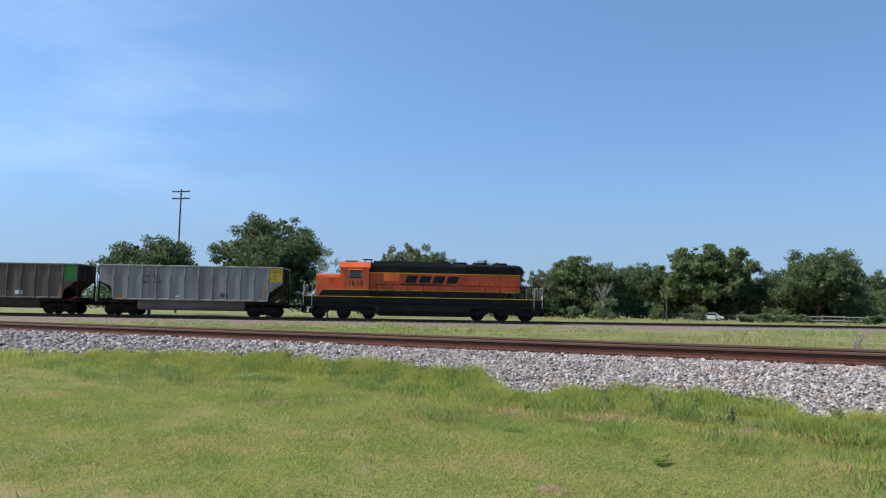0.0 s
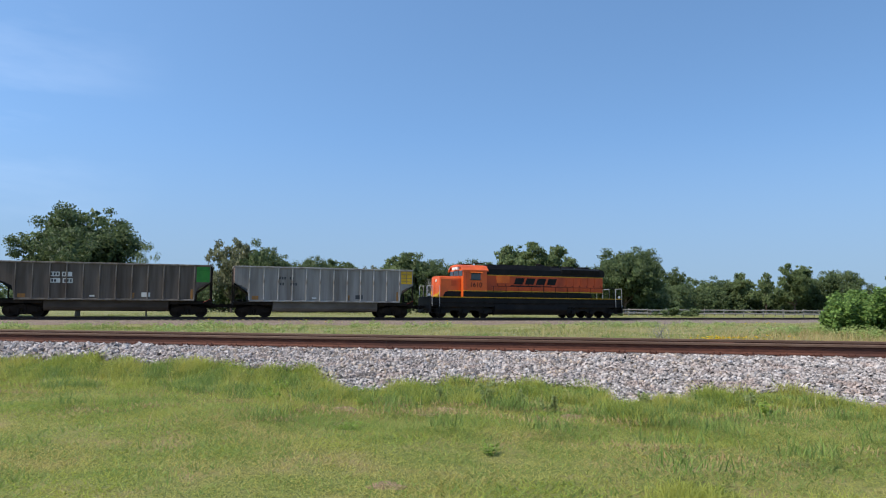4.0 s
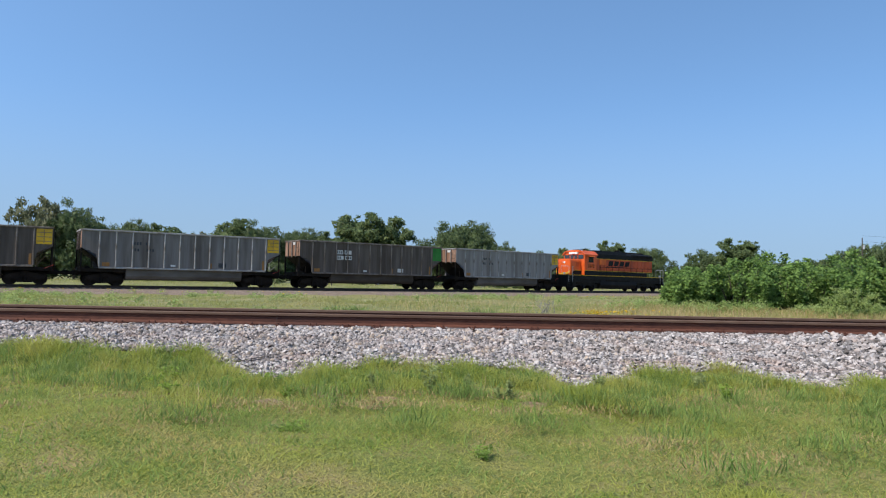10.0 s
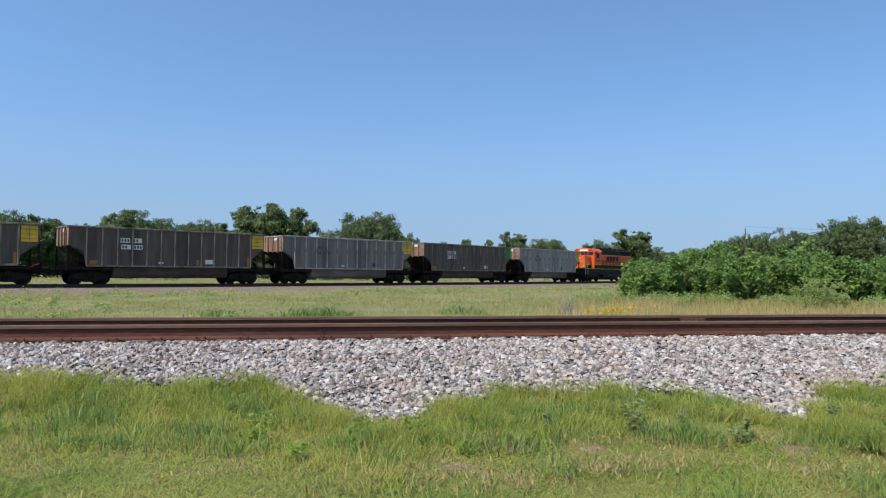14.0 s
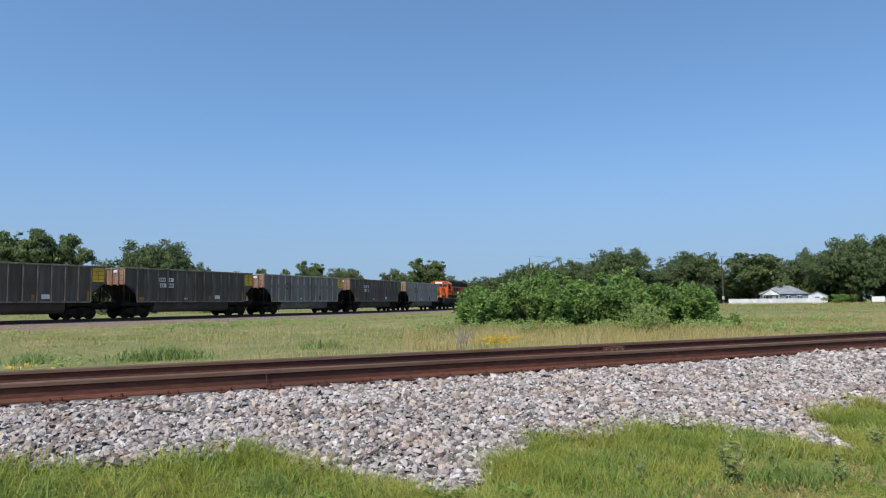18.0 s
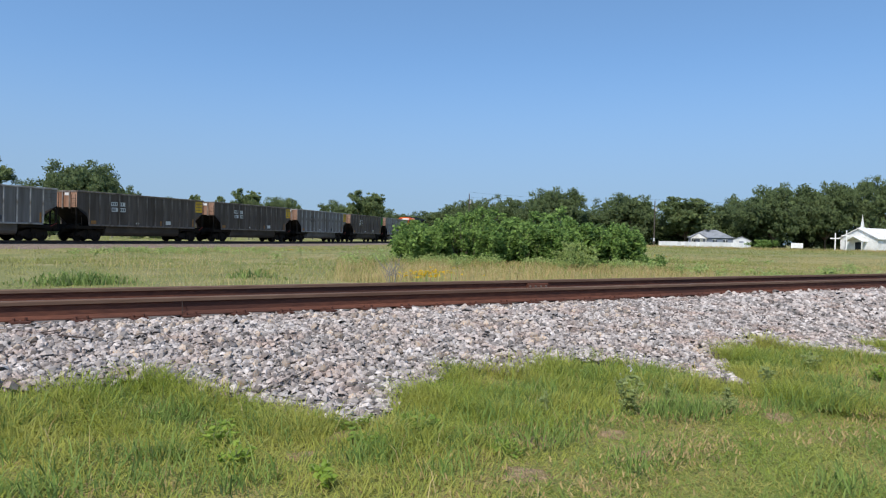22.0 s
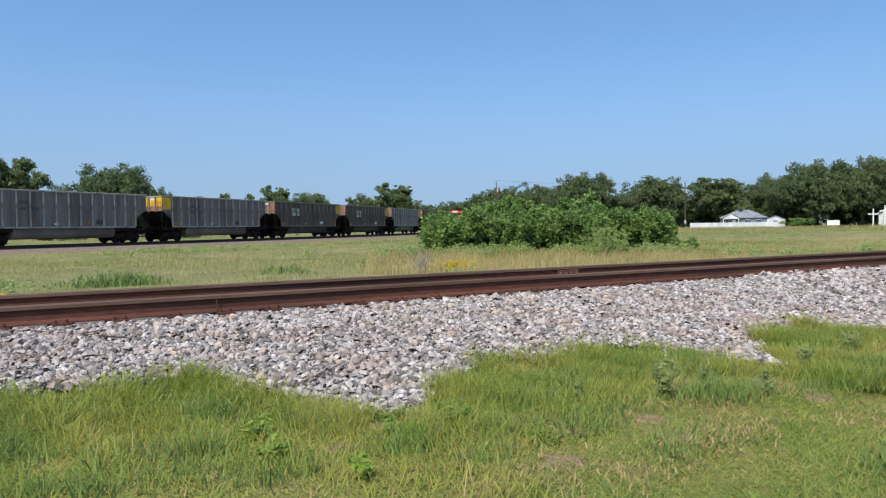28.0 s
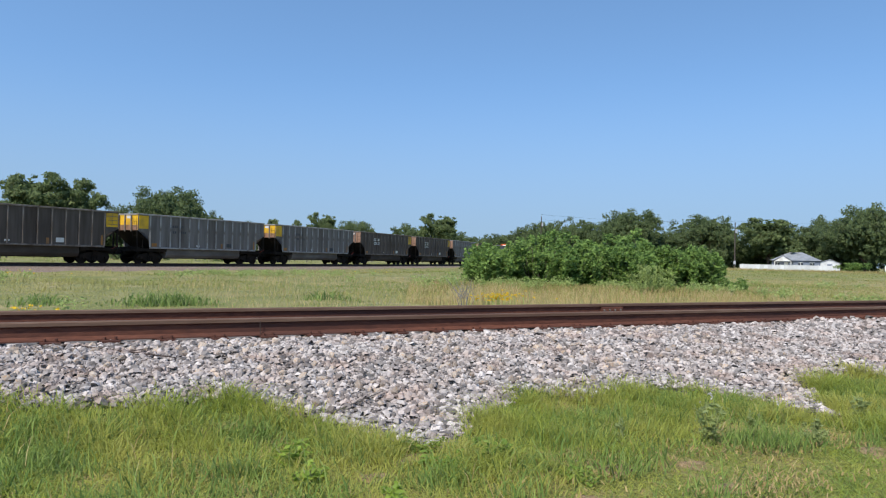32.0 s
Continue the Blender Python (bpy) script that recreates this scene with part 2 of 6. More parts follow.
M_rust = surf("rust_end", (0.265, 0.155, 0.105), (0.345, 0.215, 0.155), 3, 0.85, bump=0.1, c=(0.180, 0.088, 0.052), scale2=1.0, stretch=(1, 1.6, 0.35))
# leading car ends: the shade on them is put into this dark colour
M_end_shaded = surf("shaded_end_sheet", (0.020, 0.017, 0.014), (0.040, 0.033, 0.027), 3, 0.85, c=(0.012, 0.010, 0.009), scale2=0.9, stretch=(1, 1, 0.3))
M_green = surf("green_panel", (0.032, 0.20, 0.032), (0.045, 0.25, 0.045), 3, 0.65, c=(0.025, 0.10, 0.025), scale2=0.9)
M_amber = surf("amber_patch", (0.36, 0.16, 0.035), (0.28, 0.13, 0.045), 4, 0.75, c=(0.16, 0.10, 0.06), scale2=2)
M_leverred = surf("red_lever_paint", (0.42, 0.05, 0.03), (0.32, 0.04, 0.03), 6, 0.6, c=(0.20, 0.04, 0.03), scale2=2)
M_inkdark = surf("dark_stencil", (0.05, 0.05, 0.055), (0.07, 0.07, 0.075), 5, 0.8)
M_inkpale = surf("pale_stencil", (0.55, 0.54, 0.52), (0.62, 0.61, 0.59), 5, 0.8)
M_wood = surf("pole_wood", (0.060, 0.050, 0.044), (0.105, 0.088, 0.074), 8, 0.9, stretch=(4, 4, 0.4), bump=0.4)
M_deadwood = surf("bleached_wood", (0.20, 0.185, 0.165), (0.30, 0.28, 0.25), 8, 0.95, bump=0.3, stretch=(1, 1, 0.4), vary=0.15)
M_steel = surf("galvanised", (0.42, 0.43, 0.44), (0.50, 0.51, 0.52), 8, 0.5, metal=0.5)
M_bark = surf("bark", (0.07, 0.055, 0.04), (0.14, 0.11, 0.085), 9, 0.95, bump=0.8, stretch=(1, 1, 0.3))
M_roof = surf("grey_shingle", (0.215, 0.228, 0.250), (0.290, 0.303, 0.325), 6, 0.9, bump=0.4, c=(0.175, 0.188, 0.205), scale2=0.7)
M_siding = surf("pale_grey_siding", (0.15, 0.175, 0.23), (0.20, 0.225, 0.28), 3, 0.8, stretch=(0.3, 0.3, 6))
M_grass = leafy("lawn_grass", (0.235, 0.300, 0.042), (0.425, 0.460, 0.092), 0.45, patch=(0.49, 0.42, 0.14), patch_scale=0.9, up=1.7)
M_tall = leafy("tall_grass", (0.260, 0.325, 0.048), (0.480, 0.525, 0.112), 0.55, patch=(0.52, 0.50, 0.13), patch_scale=1.0, up=1.7)
M_meadow = leafy("meadow_grass", (0.178, 0.240, 0.042), (0.365, 0.398, 0.108), 0.5, patch=(0.48, 0.41, 0.165), patch_scale=0.07, up=1.3)
M_thatch = leafy("brown_thatch", (0.340, 0.235, 0.095), (0.500, 0.380, 0.170), 0.3, up=1.3)
M_straw = leafy("dry_straw", (0.45, 0.33, 0.13), (0.62, 0.50, 0.25), 0.4, up=1.3)
# oak and elm greens: extra blue painted in for distance haze
M_leaf = leafy("oak_leaf", (0.066, 0.098, 0.037), (0.146, 0.190, 0.072), 0.4, up=0.8)
M_leaf_light = leafy("elm_leaf", (0.092, 0.130, 0.047), (0.190, 0.238, 0.090), 0.4, up=0.8)
M_leaf_dull = leafy("dusty_leaf", (0.110, 0.125, 0.060), (0.210, 0.210, 0.105), 0.35, up=0.7)
M_bush = leafy("broad_bush_leaf", (0.070, 0.140, 0.030), (0.285, 0.420, 0.105), 0.45, up=1.1)
M_weed = leafy("lawn_weed_leaf", (0.230, 0.340, 0.045), (0.400, 0.520, 0.100), 0.5, up=1.6)
M_bush_pale = leafy("pale_weed_leaf", (0.270, 0.360, 0.100), (0.450, 0.530, 0.190), 0.5, up=1.6)
M_tuft = leafy("tuft_grass", (0.120, 0.200, 0.045), (0.300, 0.380, 0.110), 0.5, up=1.2)
M_lush = leafy("lush_grass", (0.125, 0.220, 0.040), (0.310, 0.410, 0.095), 0.45, patch=(0.38, 0.42, 0.11), patch_scale=1.4, up=1.7)
M_deep = leafy("deep_green_grass", (0.140, 0.230, 0.046), (0.330, 0.415, 0.108), 0.45, up=1.7)
M_herb = leafy("grey_herb_leaf", (0.250, 0.310, 0.105), (0.430, 0.480, 0.190), 0.5, up=1.7)
M_weed_dark = leafy("dark_weed_leaf", (0.190, 0.300, 0.048), (0.350, 0.470, 0.098), 0.5, up=1.7)
M_bloom = leafy("yellow_bloom", (0.62, 0.38, 0.015), (0.74, 0.52, 0.04), 0.3)
M_mauve = leafy("mauve_bloom", (0.50, 0.46, 0.46), (0.60, 0.56, 0.56), 0.3, up=1.5)


# ---- mesh tools ----
def thing(name, label, category, group="", kind=""):
    return tagged(new(name), label, category, group, kind)


def tri_data(name, verts, faces, material):
    """A mesh from arrays of corners and of triangles."""
    me = bpy.data.meshes.new(name)
    verts, faces = np.asarray(verts, np.float32), np.asarray(faces, np.int32)
    me.vertices.add(len(verts))
    me.vertices.foreach_set("co", verts.ravel())
    me.loops.add(faces.size)
    me.loops.foreach_set("vertex_index", faces.ravel())
    me.polygons.add(len(faces))
    me.polygons.foreach_set("loop_start", np.arange(0, faces.size, 3, dtype=np.int32))
    me.polygons.foreach_set("use_smooth", np.zeros(len(faces), bool))
    me.update(calc_edges=True)
    me.materials.append(material)
    return me


class Form:
    """Corners and faces of one part, put together from simple solids."""

    def __init__(self):
        self.v, self.f = [], []

    def add(self, verts, faces):
        k = len(self.v)
        self.v += [tuple(p) for p in verts]
        self.f += [tuple(k + i for i in f) for f in faces]
        return self

    def box(self, x0, x1, y0, y1, z0, z1, c=0.0):
        """A box; c: chamfer of its edges along the length x."""
        if not c:
            vs = [(x, y, z) for x in (x0, x1) for y in (y0, y1) for z in (z0, z1)]
            return self.add(vs, [(0, 1, 3, 2), (4, 6, 7, 5), (0, 4, 5, 1), (2, 3, 7, 6), (0, 2, 6, 4), (1, 5, 7, 3)])
        prof = [(y0 + c, z0), (y1 - c, z0), (y1, z0 + c), (y1, z1 - c), (y1 - c, z1), (y0 + c, z1), (y0, z1 - c), (y0, z0 + c)]
        return self.prism(prof, x0, x1)

    def prism(self, prof, a, b, axis="x"):
        """A profile pushed along an axis: (y, z) along x, (x, z) along y, (x, y) along z."""
        n = len(prof)

        def put(p, q):
            return {"x": (q, p[0], p[1]), "y": (p[0], q, p[1]), "z": (p[0], p[1], q)}[axis]

        vs = [put(p, a) for p in prof] + [put(p, b) for p in prof]
        fs = [(i, (i + 1) % n, n + (i + 1) % n, n + i) for i in range(n)]
        return self.add(vs, fs + [tuple(range(n - 1, -1, -1)), tuple(range(n, 2 * n))])

    def rod(self, p, q, r, r2=None, n=8):
        p, q = Vector(p), Vector(q)
        w = (q - p).normalized()
        u = w.orthogonal().normalized()
        s = w.cross(u)
        r2 = r if r2 is None else r2
        ring = [(math.cos(2 * math.pi * i / n), math.sin(2 * math.pi * i / n)) for i in range(n)]
        vs = [p + r * (a * u + b * s) for a, b in ring] + [q + r2 * (a * u + b * s) for a, b in ring]
        fs = [(i, (i + 1) % n, n + (i + 1) % n, n + i) for i in range(n)]
        return self.add(vs, fs + [tuple(range(n - 1, -1, -1)), tuple(range(n, 2 * n))])

    def mesh(self, name, material, bevel=0.0):
        me = bpy.data.meshes.new(name)
        me.from_pydata(self.v, [], self.f)
        bm = bmesh.new()
        bm.from_mesh(me)
        bmesh.ops.recalc_face_normals(bm, faces=bm.faces)
        if bevel:
            bmesh.ops.bevel(bm, geom=[e for e in bm.edges if len(e.link_faces) == 2 and e.calc_face_angle(0) > 0.5], offset=bevel, segments=2, affect="EDGES", clamp_overlap=True)
        bm.to_mesh(me)
        bm.free()
        me.materials.append(material)
        return me


def part(name, form, material, parent, label="", bevel=0.0):
    """One mesh under a thing or part; form: a Form or a ready mesh."""
    me = form.mesh(name, material, bevel) if isinstance(form, Form) else form
    ob = new(name, me)
    ob.parent = parent
    return tagged(ob, label)


def lone(name, form, material, label, category, group="", kind="", bevel=0.0):
    me = form.mesh(name, material, bevel) if isinstance(form, Form) else form
    return tagged(new(name, me), label, category, group, kind)


rng = np.random.default_rng(7)

# ---- the lie of the land ----
EDGE_X = [-60, -20, -6, -3, 0, 1.5, 2.8, 3.5, 4.4, 4.9, 5.3, 5.5, 6.0, 6.5, 7.0, 7.5, 8.3, 8.8, 9.15, 9.8, 10.3, 11.4, 12.2, 13.0, 16, 30, 80]
EDGE_Y = [-2.8, -2.7, -2.7, -2.1, -1.75, -1.85, -1.9, -2.05, -2.15, -2.6, -3.15, -3.35, -3.05, -2.7, -2.45, -2.55, -2.5, -2.85, -3.8, -3.1, -2.75, -2.5, -3.8, -3.0, -2.7, -2.8, -2.9]


def edge(x):
    """Where the lawn meets the near ballast."""
    return np.interp(x, EDGE_X, EDGE_Y) + 0.07 * np.sin(3.1 * x) + 0.05 * np.sin(7.3 * x + 1)


def bed(y):
    """Cross-section of the near ballast."""
    lo = np.clip((-0.95 - y) / 2.0, 0, 1)
    hi = np.clip((y - 2.45) / 1.3, 0, 1)
    return -0.230 - 0.36 * np.maximum(lo, hi) ** 1.15


# far track: heading along its length, then its line
S_AX = np.arange(-260, 420, 0.5)


def bend(s):
    u = np.clip(s, -60, 119) / 100
    return 0.5751 + 0.30698 * u + 0.04099 * u ** 2 - 0.09491 * u ** 3


H_AX = bend(S_AX)
X_AX, Y_AX = np.cumsum(np.cos(H_AX)) * 0.5, np.cumsum(np.sin(H_AX)) * 0.5
ZERO = int(np.argmin(abs(S_AX)))
X_AX, Y_AX = X_AX - X_AX[ZERO], Y_AX - Y_AX[ZERO] + 50.71
FAR_TOP = -0.19


def line(s, side=0.0):
    """A point of the far track, side metres to its left, and its heading."""
    h = float(np.interp(s, S_AX, H_AX))
    return float(np.interp(s, S_AX, X_AX)) - side * math.sin(h), float(np.interp(s, S_AX, Y_AX)) + side * math.cos(h), h


def from_line(x, y):
    """Distance from the far track."""
    x, y = np.asarray(x, float), np.asarray(y, float)
    best = np.full(np.shape(x), 1e9)
    for i in range(0, len(S_AX), 8):
        best = np.minimum(best, (x - X_AX[i]) ** 2 + (y - Y_AX[i]) ** 2)
    return np.sqrt(best)


def land(x, y):
    """Height of the earth; the near railheads lie at 0."""
    lawn = np.interp(y, [-60, -13, -8, -6, -4, -2.5], [-1.35, -0.97, -0.76, -0.69, -0.62, -0.60])
    field = np.interp(y, [-2.5, 3.0, 4.5, 30, 120, 400], [-0.60, -0.60, -0.62, -0.55, -0.45, -0.3])
    z = np.where(y < -2.5, lawn, field)
    z = np.where((y < edge(x) + 0.1) & (y > -3.2), np.maximum(z, bed(y) - 0.015), z)
    z = z - 0.30 * np.exp(-((from_line(x, y) - 9.0) / 6.5) ** 2) * (np.asarray(y) > 4)
    return z + (0.03 * np.sin(0.9 * x + 0.5 * y) + 0.02 * np.sin(2.3 * x - 1.7 * y) * (abs(y) < 30)) * np.clip(abs(y - 0.5) / 3 - 1, 0, 1)


def spread(lo, hi, fine_lo, fine_hi, step, grow=1.25):
    out = list(np.arange(fine_lo, fine_hi + step / 2, step))
    d, a = step, fine_hi
    while a < hi:
        d *= grow
        a += d
        out.append(a)
    d, a = step, fine_lo
    while a > lo:
        d *= grow
        a -= d
        out.insert(0, a)
    return np.array(out)


def graded(fine_lo, fine_hi, step, far_lo, far_hi, wide):
    """Grid lines: fine near the camera's way, even over the meadow, then ever wider to the horizon."""
    mid = np.concatenate([np.arange(far_lo, fine_lo, wide), np.arange(fine_lo, fine_hi, step), np.arange(fine_hi, far_hi, wide)])
    out = wide * np.cumsum(1.35 ** np.arange(1, 24))
    return np.concatenate([far_lo - out[::-1], mid, far_hi + out])


gx, gy = graded(-12, 24, 0.4, -90, 130, 1.6), graded(-14, 12, 0.35, -40, 130, 1.5)
GX, GY = np.meshgrid(gx, gy)
GZ = land(GX, GY)
verts = np.stack([GX, GY, GZ], -1).reshape(-1, 3)
ni = len(gx)
i0 = (np.arange(len(gy) - 1)[:, None] * ni + np.arange(ni - 1)).ravel()
faces = np.concatenate([np.stack([i0, i0 + 1, i0 + ni + 1], 1), np.stack([i0, i0 + ni + 1, i0 + ni], 1)])
me = tri_data("ground", verts, faces, M_soil)
me.materials.append(M_field)
cy = verts[faces[:, 0], 1]
me.polygons.foreach_set("material_index", (cy > 2).astype(np.int32))
me.polygons.foreach_set("use_smooth", np.ones(len(faces), bool))
ground = tagged(new("ground", me), "grassy level ground with dry patches reaching to the horizon", "ground", kind="structure")

# ---- near ballast ----
bx = spread(-700, 700, -8, 24, 0.3, 1.3)
bv = np.linspace(0, 1, 30)
e = edge(bx) - 0.10
BY = e[None, :] + (3.9 - e[None, :]) * bv[:, None]
BX = np.repeat(bx[None, :], 30, 0)
BZ = bed(BY)
BZ[0] -= 0.12
BZ[-1] -= 0.12
nb = len(bx)
i0 = (np.arange(29)[:, None] * nb + np.arange(nb - 1)).ravel()
faces = np.concatenate([np.stack([i0, i0 + 1, i0 + nb + 1], 1), np.stack([i0, i0 + nb + 1, i0 + nb], 1)])
ballast = tagged(new("ballast", tri_data("ballast", np.stack([BX, BY, BZ], -1).reshape(-1, 3), faces, M_bed)),
                 "pale grey crushed limestone ballast of the near track", "ballast", kind="structure")

t_ = (1 + 5 ** 0.5) / 2
ICO_V = np.array([(-1, t_, 0), (1, t_, 0), (-1, -t_, 0), (1, -t_, 0), (0, -1, t_), (0, 1, t_), (0, -1, -t_), (0, 1, -t_), (t_, 0, -1), (t_, 0, 1), (-t_, 0, -1), (-t_, 0, 1)]) / 1.9
ICO_F = np.array([(0, 11, 5), (0, 5, 1), (0, 1, 7), (0, 7, 10), (0, 10, 11), (1, 5, 9), (5, 11, 4), (11, 10, 2), (10, 7, 6), (7, 1, 8),
                  (3, 9, 4), (3, 4, 2), (3, 2, 6), (3, 6, 8), (3, 8, 9), (4, 9, 5), (2, 4, 11), (6, 2, 10), (8, 6, 7), (9, 8, 1)])
PEB_V = np.array([(1.0, 0.1, -0.35), (0.35, 0.92, -0.35), (-0.75, 0.7, -0.35), (-0.95, -0.4, -0.35), (0.1, -0.98, -0.35), (0.55, 0.25, 0.55), (-0.45, 0.5, 0.6), (0.0, -0.6, 0.5)])
PEB_F = np.array([(0, 1, 5), (1, 6, 5), (1, 2, 6), (2, 3, 6), (3, 7, 6), (3, 4, 7), (4, 0, 7), (0, 5, 7), (5, 6, 7)])


def turns(n, flat=1.0):
    """n random rotations."""
    q = rng.normal(size=(n, 4))
    q[:, 1:3] *= flat
    q /= np.linalg.norm(q, axis=1)[:, None]
    w, x, y, z = q.T
    return np.stack([np.stack([1 - 2 * (y * y + z * z), 2 * (x * y - z * w), 2 * (x * z + y * w)], -1),
                     np.stack([2 * (x * y + z * w), 1 - 2 * (x * x + z * z), 2 * (y * z - x * w)], -1),
                     np.stack([2 * (x * z - y * w), 2 * (y * z + x * w), 1 - 2 * (x * x + y * y)], -1)], 1)


def strew(places, sizes, shape_v, shape_f, jitter=0.16):
    """Chips of stone lying mostly flat at the places given."""
    n = len(places)
    v = shape_v[None] * (1 + jitter * rng.normal(size=(n, len(shape_v), 3)).clip(-1.6, 1.6)) * sizes[:, None, None]
    v = v * np.stack([rng.uniform(0.85, 1.3, n), rng.uniform(0.7, 1.1, n), rng.uniform(0.6, 1.15, n)], -1)[:, None]
    a, t, u = rng.uniform(0, 6.283, n), rng.normal(0, 0.38, n), rng.normal(0, 0.38, n)
    x, y, z = v[..., 0], v[..., 1], v[..., 2]
    ca, sa, ct, st, cu, su = (q[:, None] for q in (np.cos(a), np.sin(a), np.cos(t), np.sin(t), np.cos(u), np.sin(u)))
    y, z = y * ct - z * st, y * st + z * ct
    x, z = x * cu + z * su, z * cu - x * su
    v = np.stack([x * ca - y * sa, x * sa + y * ca, z], -1) + places[:, None]
    f = shape_f[None] + (np.arange(n) * len(shape_v))[:, None, None]
    return v.reshape(-1, 3), f.reshape(-1, 3)


def stones(x0, x1, per, size, shape_v, shape_f, name, ylo=-4.2, yhi=-0.1):
    n = int((x1 - x0) * (yhi - ylo) * per)
    x, y = rng.uniform(x0, x1, n), rng.uniform(ylo, yhi, n)
    keep = y > edge(x) - 0.12 * rng.random(n)
    x, y = x[keep], y[keep]
    s = size * rng.lognormal(0, 0.28, len(x)).clip(0.5, 2.0)
    p = np.stack([x, y, bed(y) + s * rng.uniform(-0.05, 0.75, len(x))], -1)
    v, f = strew(p, s, shape_v, shape_f)
    ob = new(name, tri_data(name, v, f, M_stone))
    ob.parent = ballast
    return tagged(ob, kind="stuff")


stones(0.5, 13.5, 1200, 0.0232, PEB_V, PEB_F, "loose_stones", -4.2, -0.06)
stones(13.5, 22.0, 420, 0.036, PEB_V, PEB_F, "loose_stones", -3.9, -0.06)
stones(-14.0, 0.5, 350, 0.037, PEB_V, PEB_F, "loose_stones", -3.2, -0.06)
stones(22.0, 40.0, 130, 0.052, PEB_V, PEB_F, "loose_stones", -3.9, -0.06)
stones(-60, -14, 90, 0.075, PEB_V, PEB_F, "loose_stones", -3.0)
stones(40, 90, 70, 0.08, PEB_V, PEB_F, "loose_stones", -3.0)
stones(-20, 60, 60, 0.045, PEB_V, PEB_F, "loose_stones", 1.9, 3.2)


# ---- rails and ties ----
RAIL = [(-0.076, -0.186), (0.076, -0.186), (0.076, -0.174), (0.03, -0.158), (0.010, -0.145), (0.009, -0.055), (0.036, -0.040), (0.037, -0.008), (0.028, 0.0),
        (-0.028, 0.0), (-0.037, -0.008), (-0.036, -0.040), (-0.009, -0.055), (-0.010, -0.145), (-0.03, -0.158), (-0.076, -0.174)]
HEAD = [(-0.0395, -0.040), (0.0395, -0.040), (0.0395, -0.008), (0.030, 0.003), (-0.030, 0.003), (-0.0395, -0.008)]
near_track = thing("near_track", "single rusty railway track on pale ballast", "railway track", kind="structure")
rail_obs = []
for y in (0.0, 1.51):
    r = part("rail", Form().prism([(p[0] + y, p[1]) for p in RAIL], -700, 700), M_rail, near_track, "rust-brown steel rail with dark web")
    part("rail_head", Form().prism([(p[0] + y, p[1]) for p in HEAD], -700, 700), M_railtop, r, "worn head of the rail, paler for the sun on it")
    rail_obs.append(r)
# joint bar on the far rail with its bolts, and a signal bond on the near one
sp = Form().box(10.98, 11.43, 1.455, 1.499, -0.150, -0.050, 0.008)
bar_ob = part("joint_bar", sp, M_rail, rail_obs[1], "short rusty splice bar bolted to the rail")
for k in range(4):
    x = 11.03 + 0.115 * k
    part("bolt", Form().rod((x, 1.44, -0.10), (x, 1.46, -0.10), 0.018, n=6), M_tie, bar_ob)
bond = Form().rod((5.05, -0.06, -0.19), (5.05, -0.045, -0.03), 0.005)
part("bond_wire", bond, M_oldrail, rail_obs[0], "thin dark bond wire on the rail web")
tie_me = Form().box(-0.115, 0.115, -0.53, 2.03, -0.33, -0.206).mesh("tie", M_tie)
clip_me = Form().box(-0.09, 0.09, -0.17, 0.17, -0.202, -0.184).rod((0.05, -0.10, -0.19), (0.05, -0.10, -0.150), 0.014, n=6).rod((-0.05, -0.10, -0.19), (-0.05, -0.10, -0.155), 0.014, n=6).rod((0.05, 0.10, -0.19), (0.05, 0.10, -0.150), 0.014, n=6).mesh("tie_plate", M_rail)
for k in range(-90, 170):
    x = 3.05 + 0.52 * k
    t1 = new("tie", tie_me)
    t1.parent = near_track
    t1.location = (x, 0, 0.004 * math.sin(k * 1.7))
    if -14 <= k <= 40:
        for y in (0.0, 1.51):
            c = new("tie_plate", clip_me)
            c.parent, c.location = t1, (0, y, 0)

far_track = thing("far_track", "curving railway track on a low bed of old ballast", "railway track", kind="structure")
fs = np.arange(-200, 330, 2.0)


def swept(prof, name, material, parent, side=0.0, label=""):
    n = len(prof)
    vs, fc = [], []
    for s in fs:
        for py, pz in prof:
            x, y, _ = line(s, side + py)
            vs.append((x, y, FAR_TOP + pz))
    for i in range(len(fs) - 1):
        for j in range(n):
            a, b = i * n + j, i * n + (j + 1) % n
            fc.append((a, b, b + n, a + n))
    return part(name, Form().add(vs, fc), material, parent, label)


swept([(-6.6, -0.88), (-5.9, -0.76), (-2.0, -0.245), (2.0, -0.245), (5.9, -0.76), (6.6, -0.88)], "ballast_bed", M_oldbed, far_track, label="grey-brown old ballast bed")
for side in (-0.755, 0.755):
    swept(RAIL, "rail", M_oldrail, far_track, side, "dark steel rail")
far_tie = Form().box(-0.115, 0.115, -1.28, 1.28, -0.34, -0.205).mesh("tie", M_tie)
for k in range(300):
    s = -60 + 0.55 * k
    x, y, h = line(s)
    c = new("tie", far_tie)
    c.parent, c.location, c.rotation_euler = far_track, (x, y, FAR_TOP), (0, 0, h)


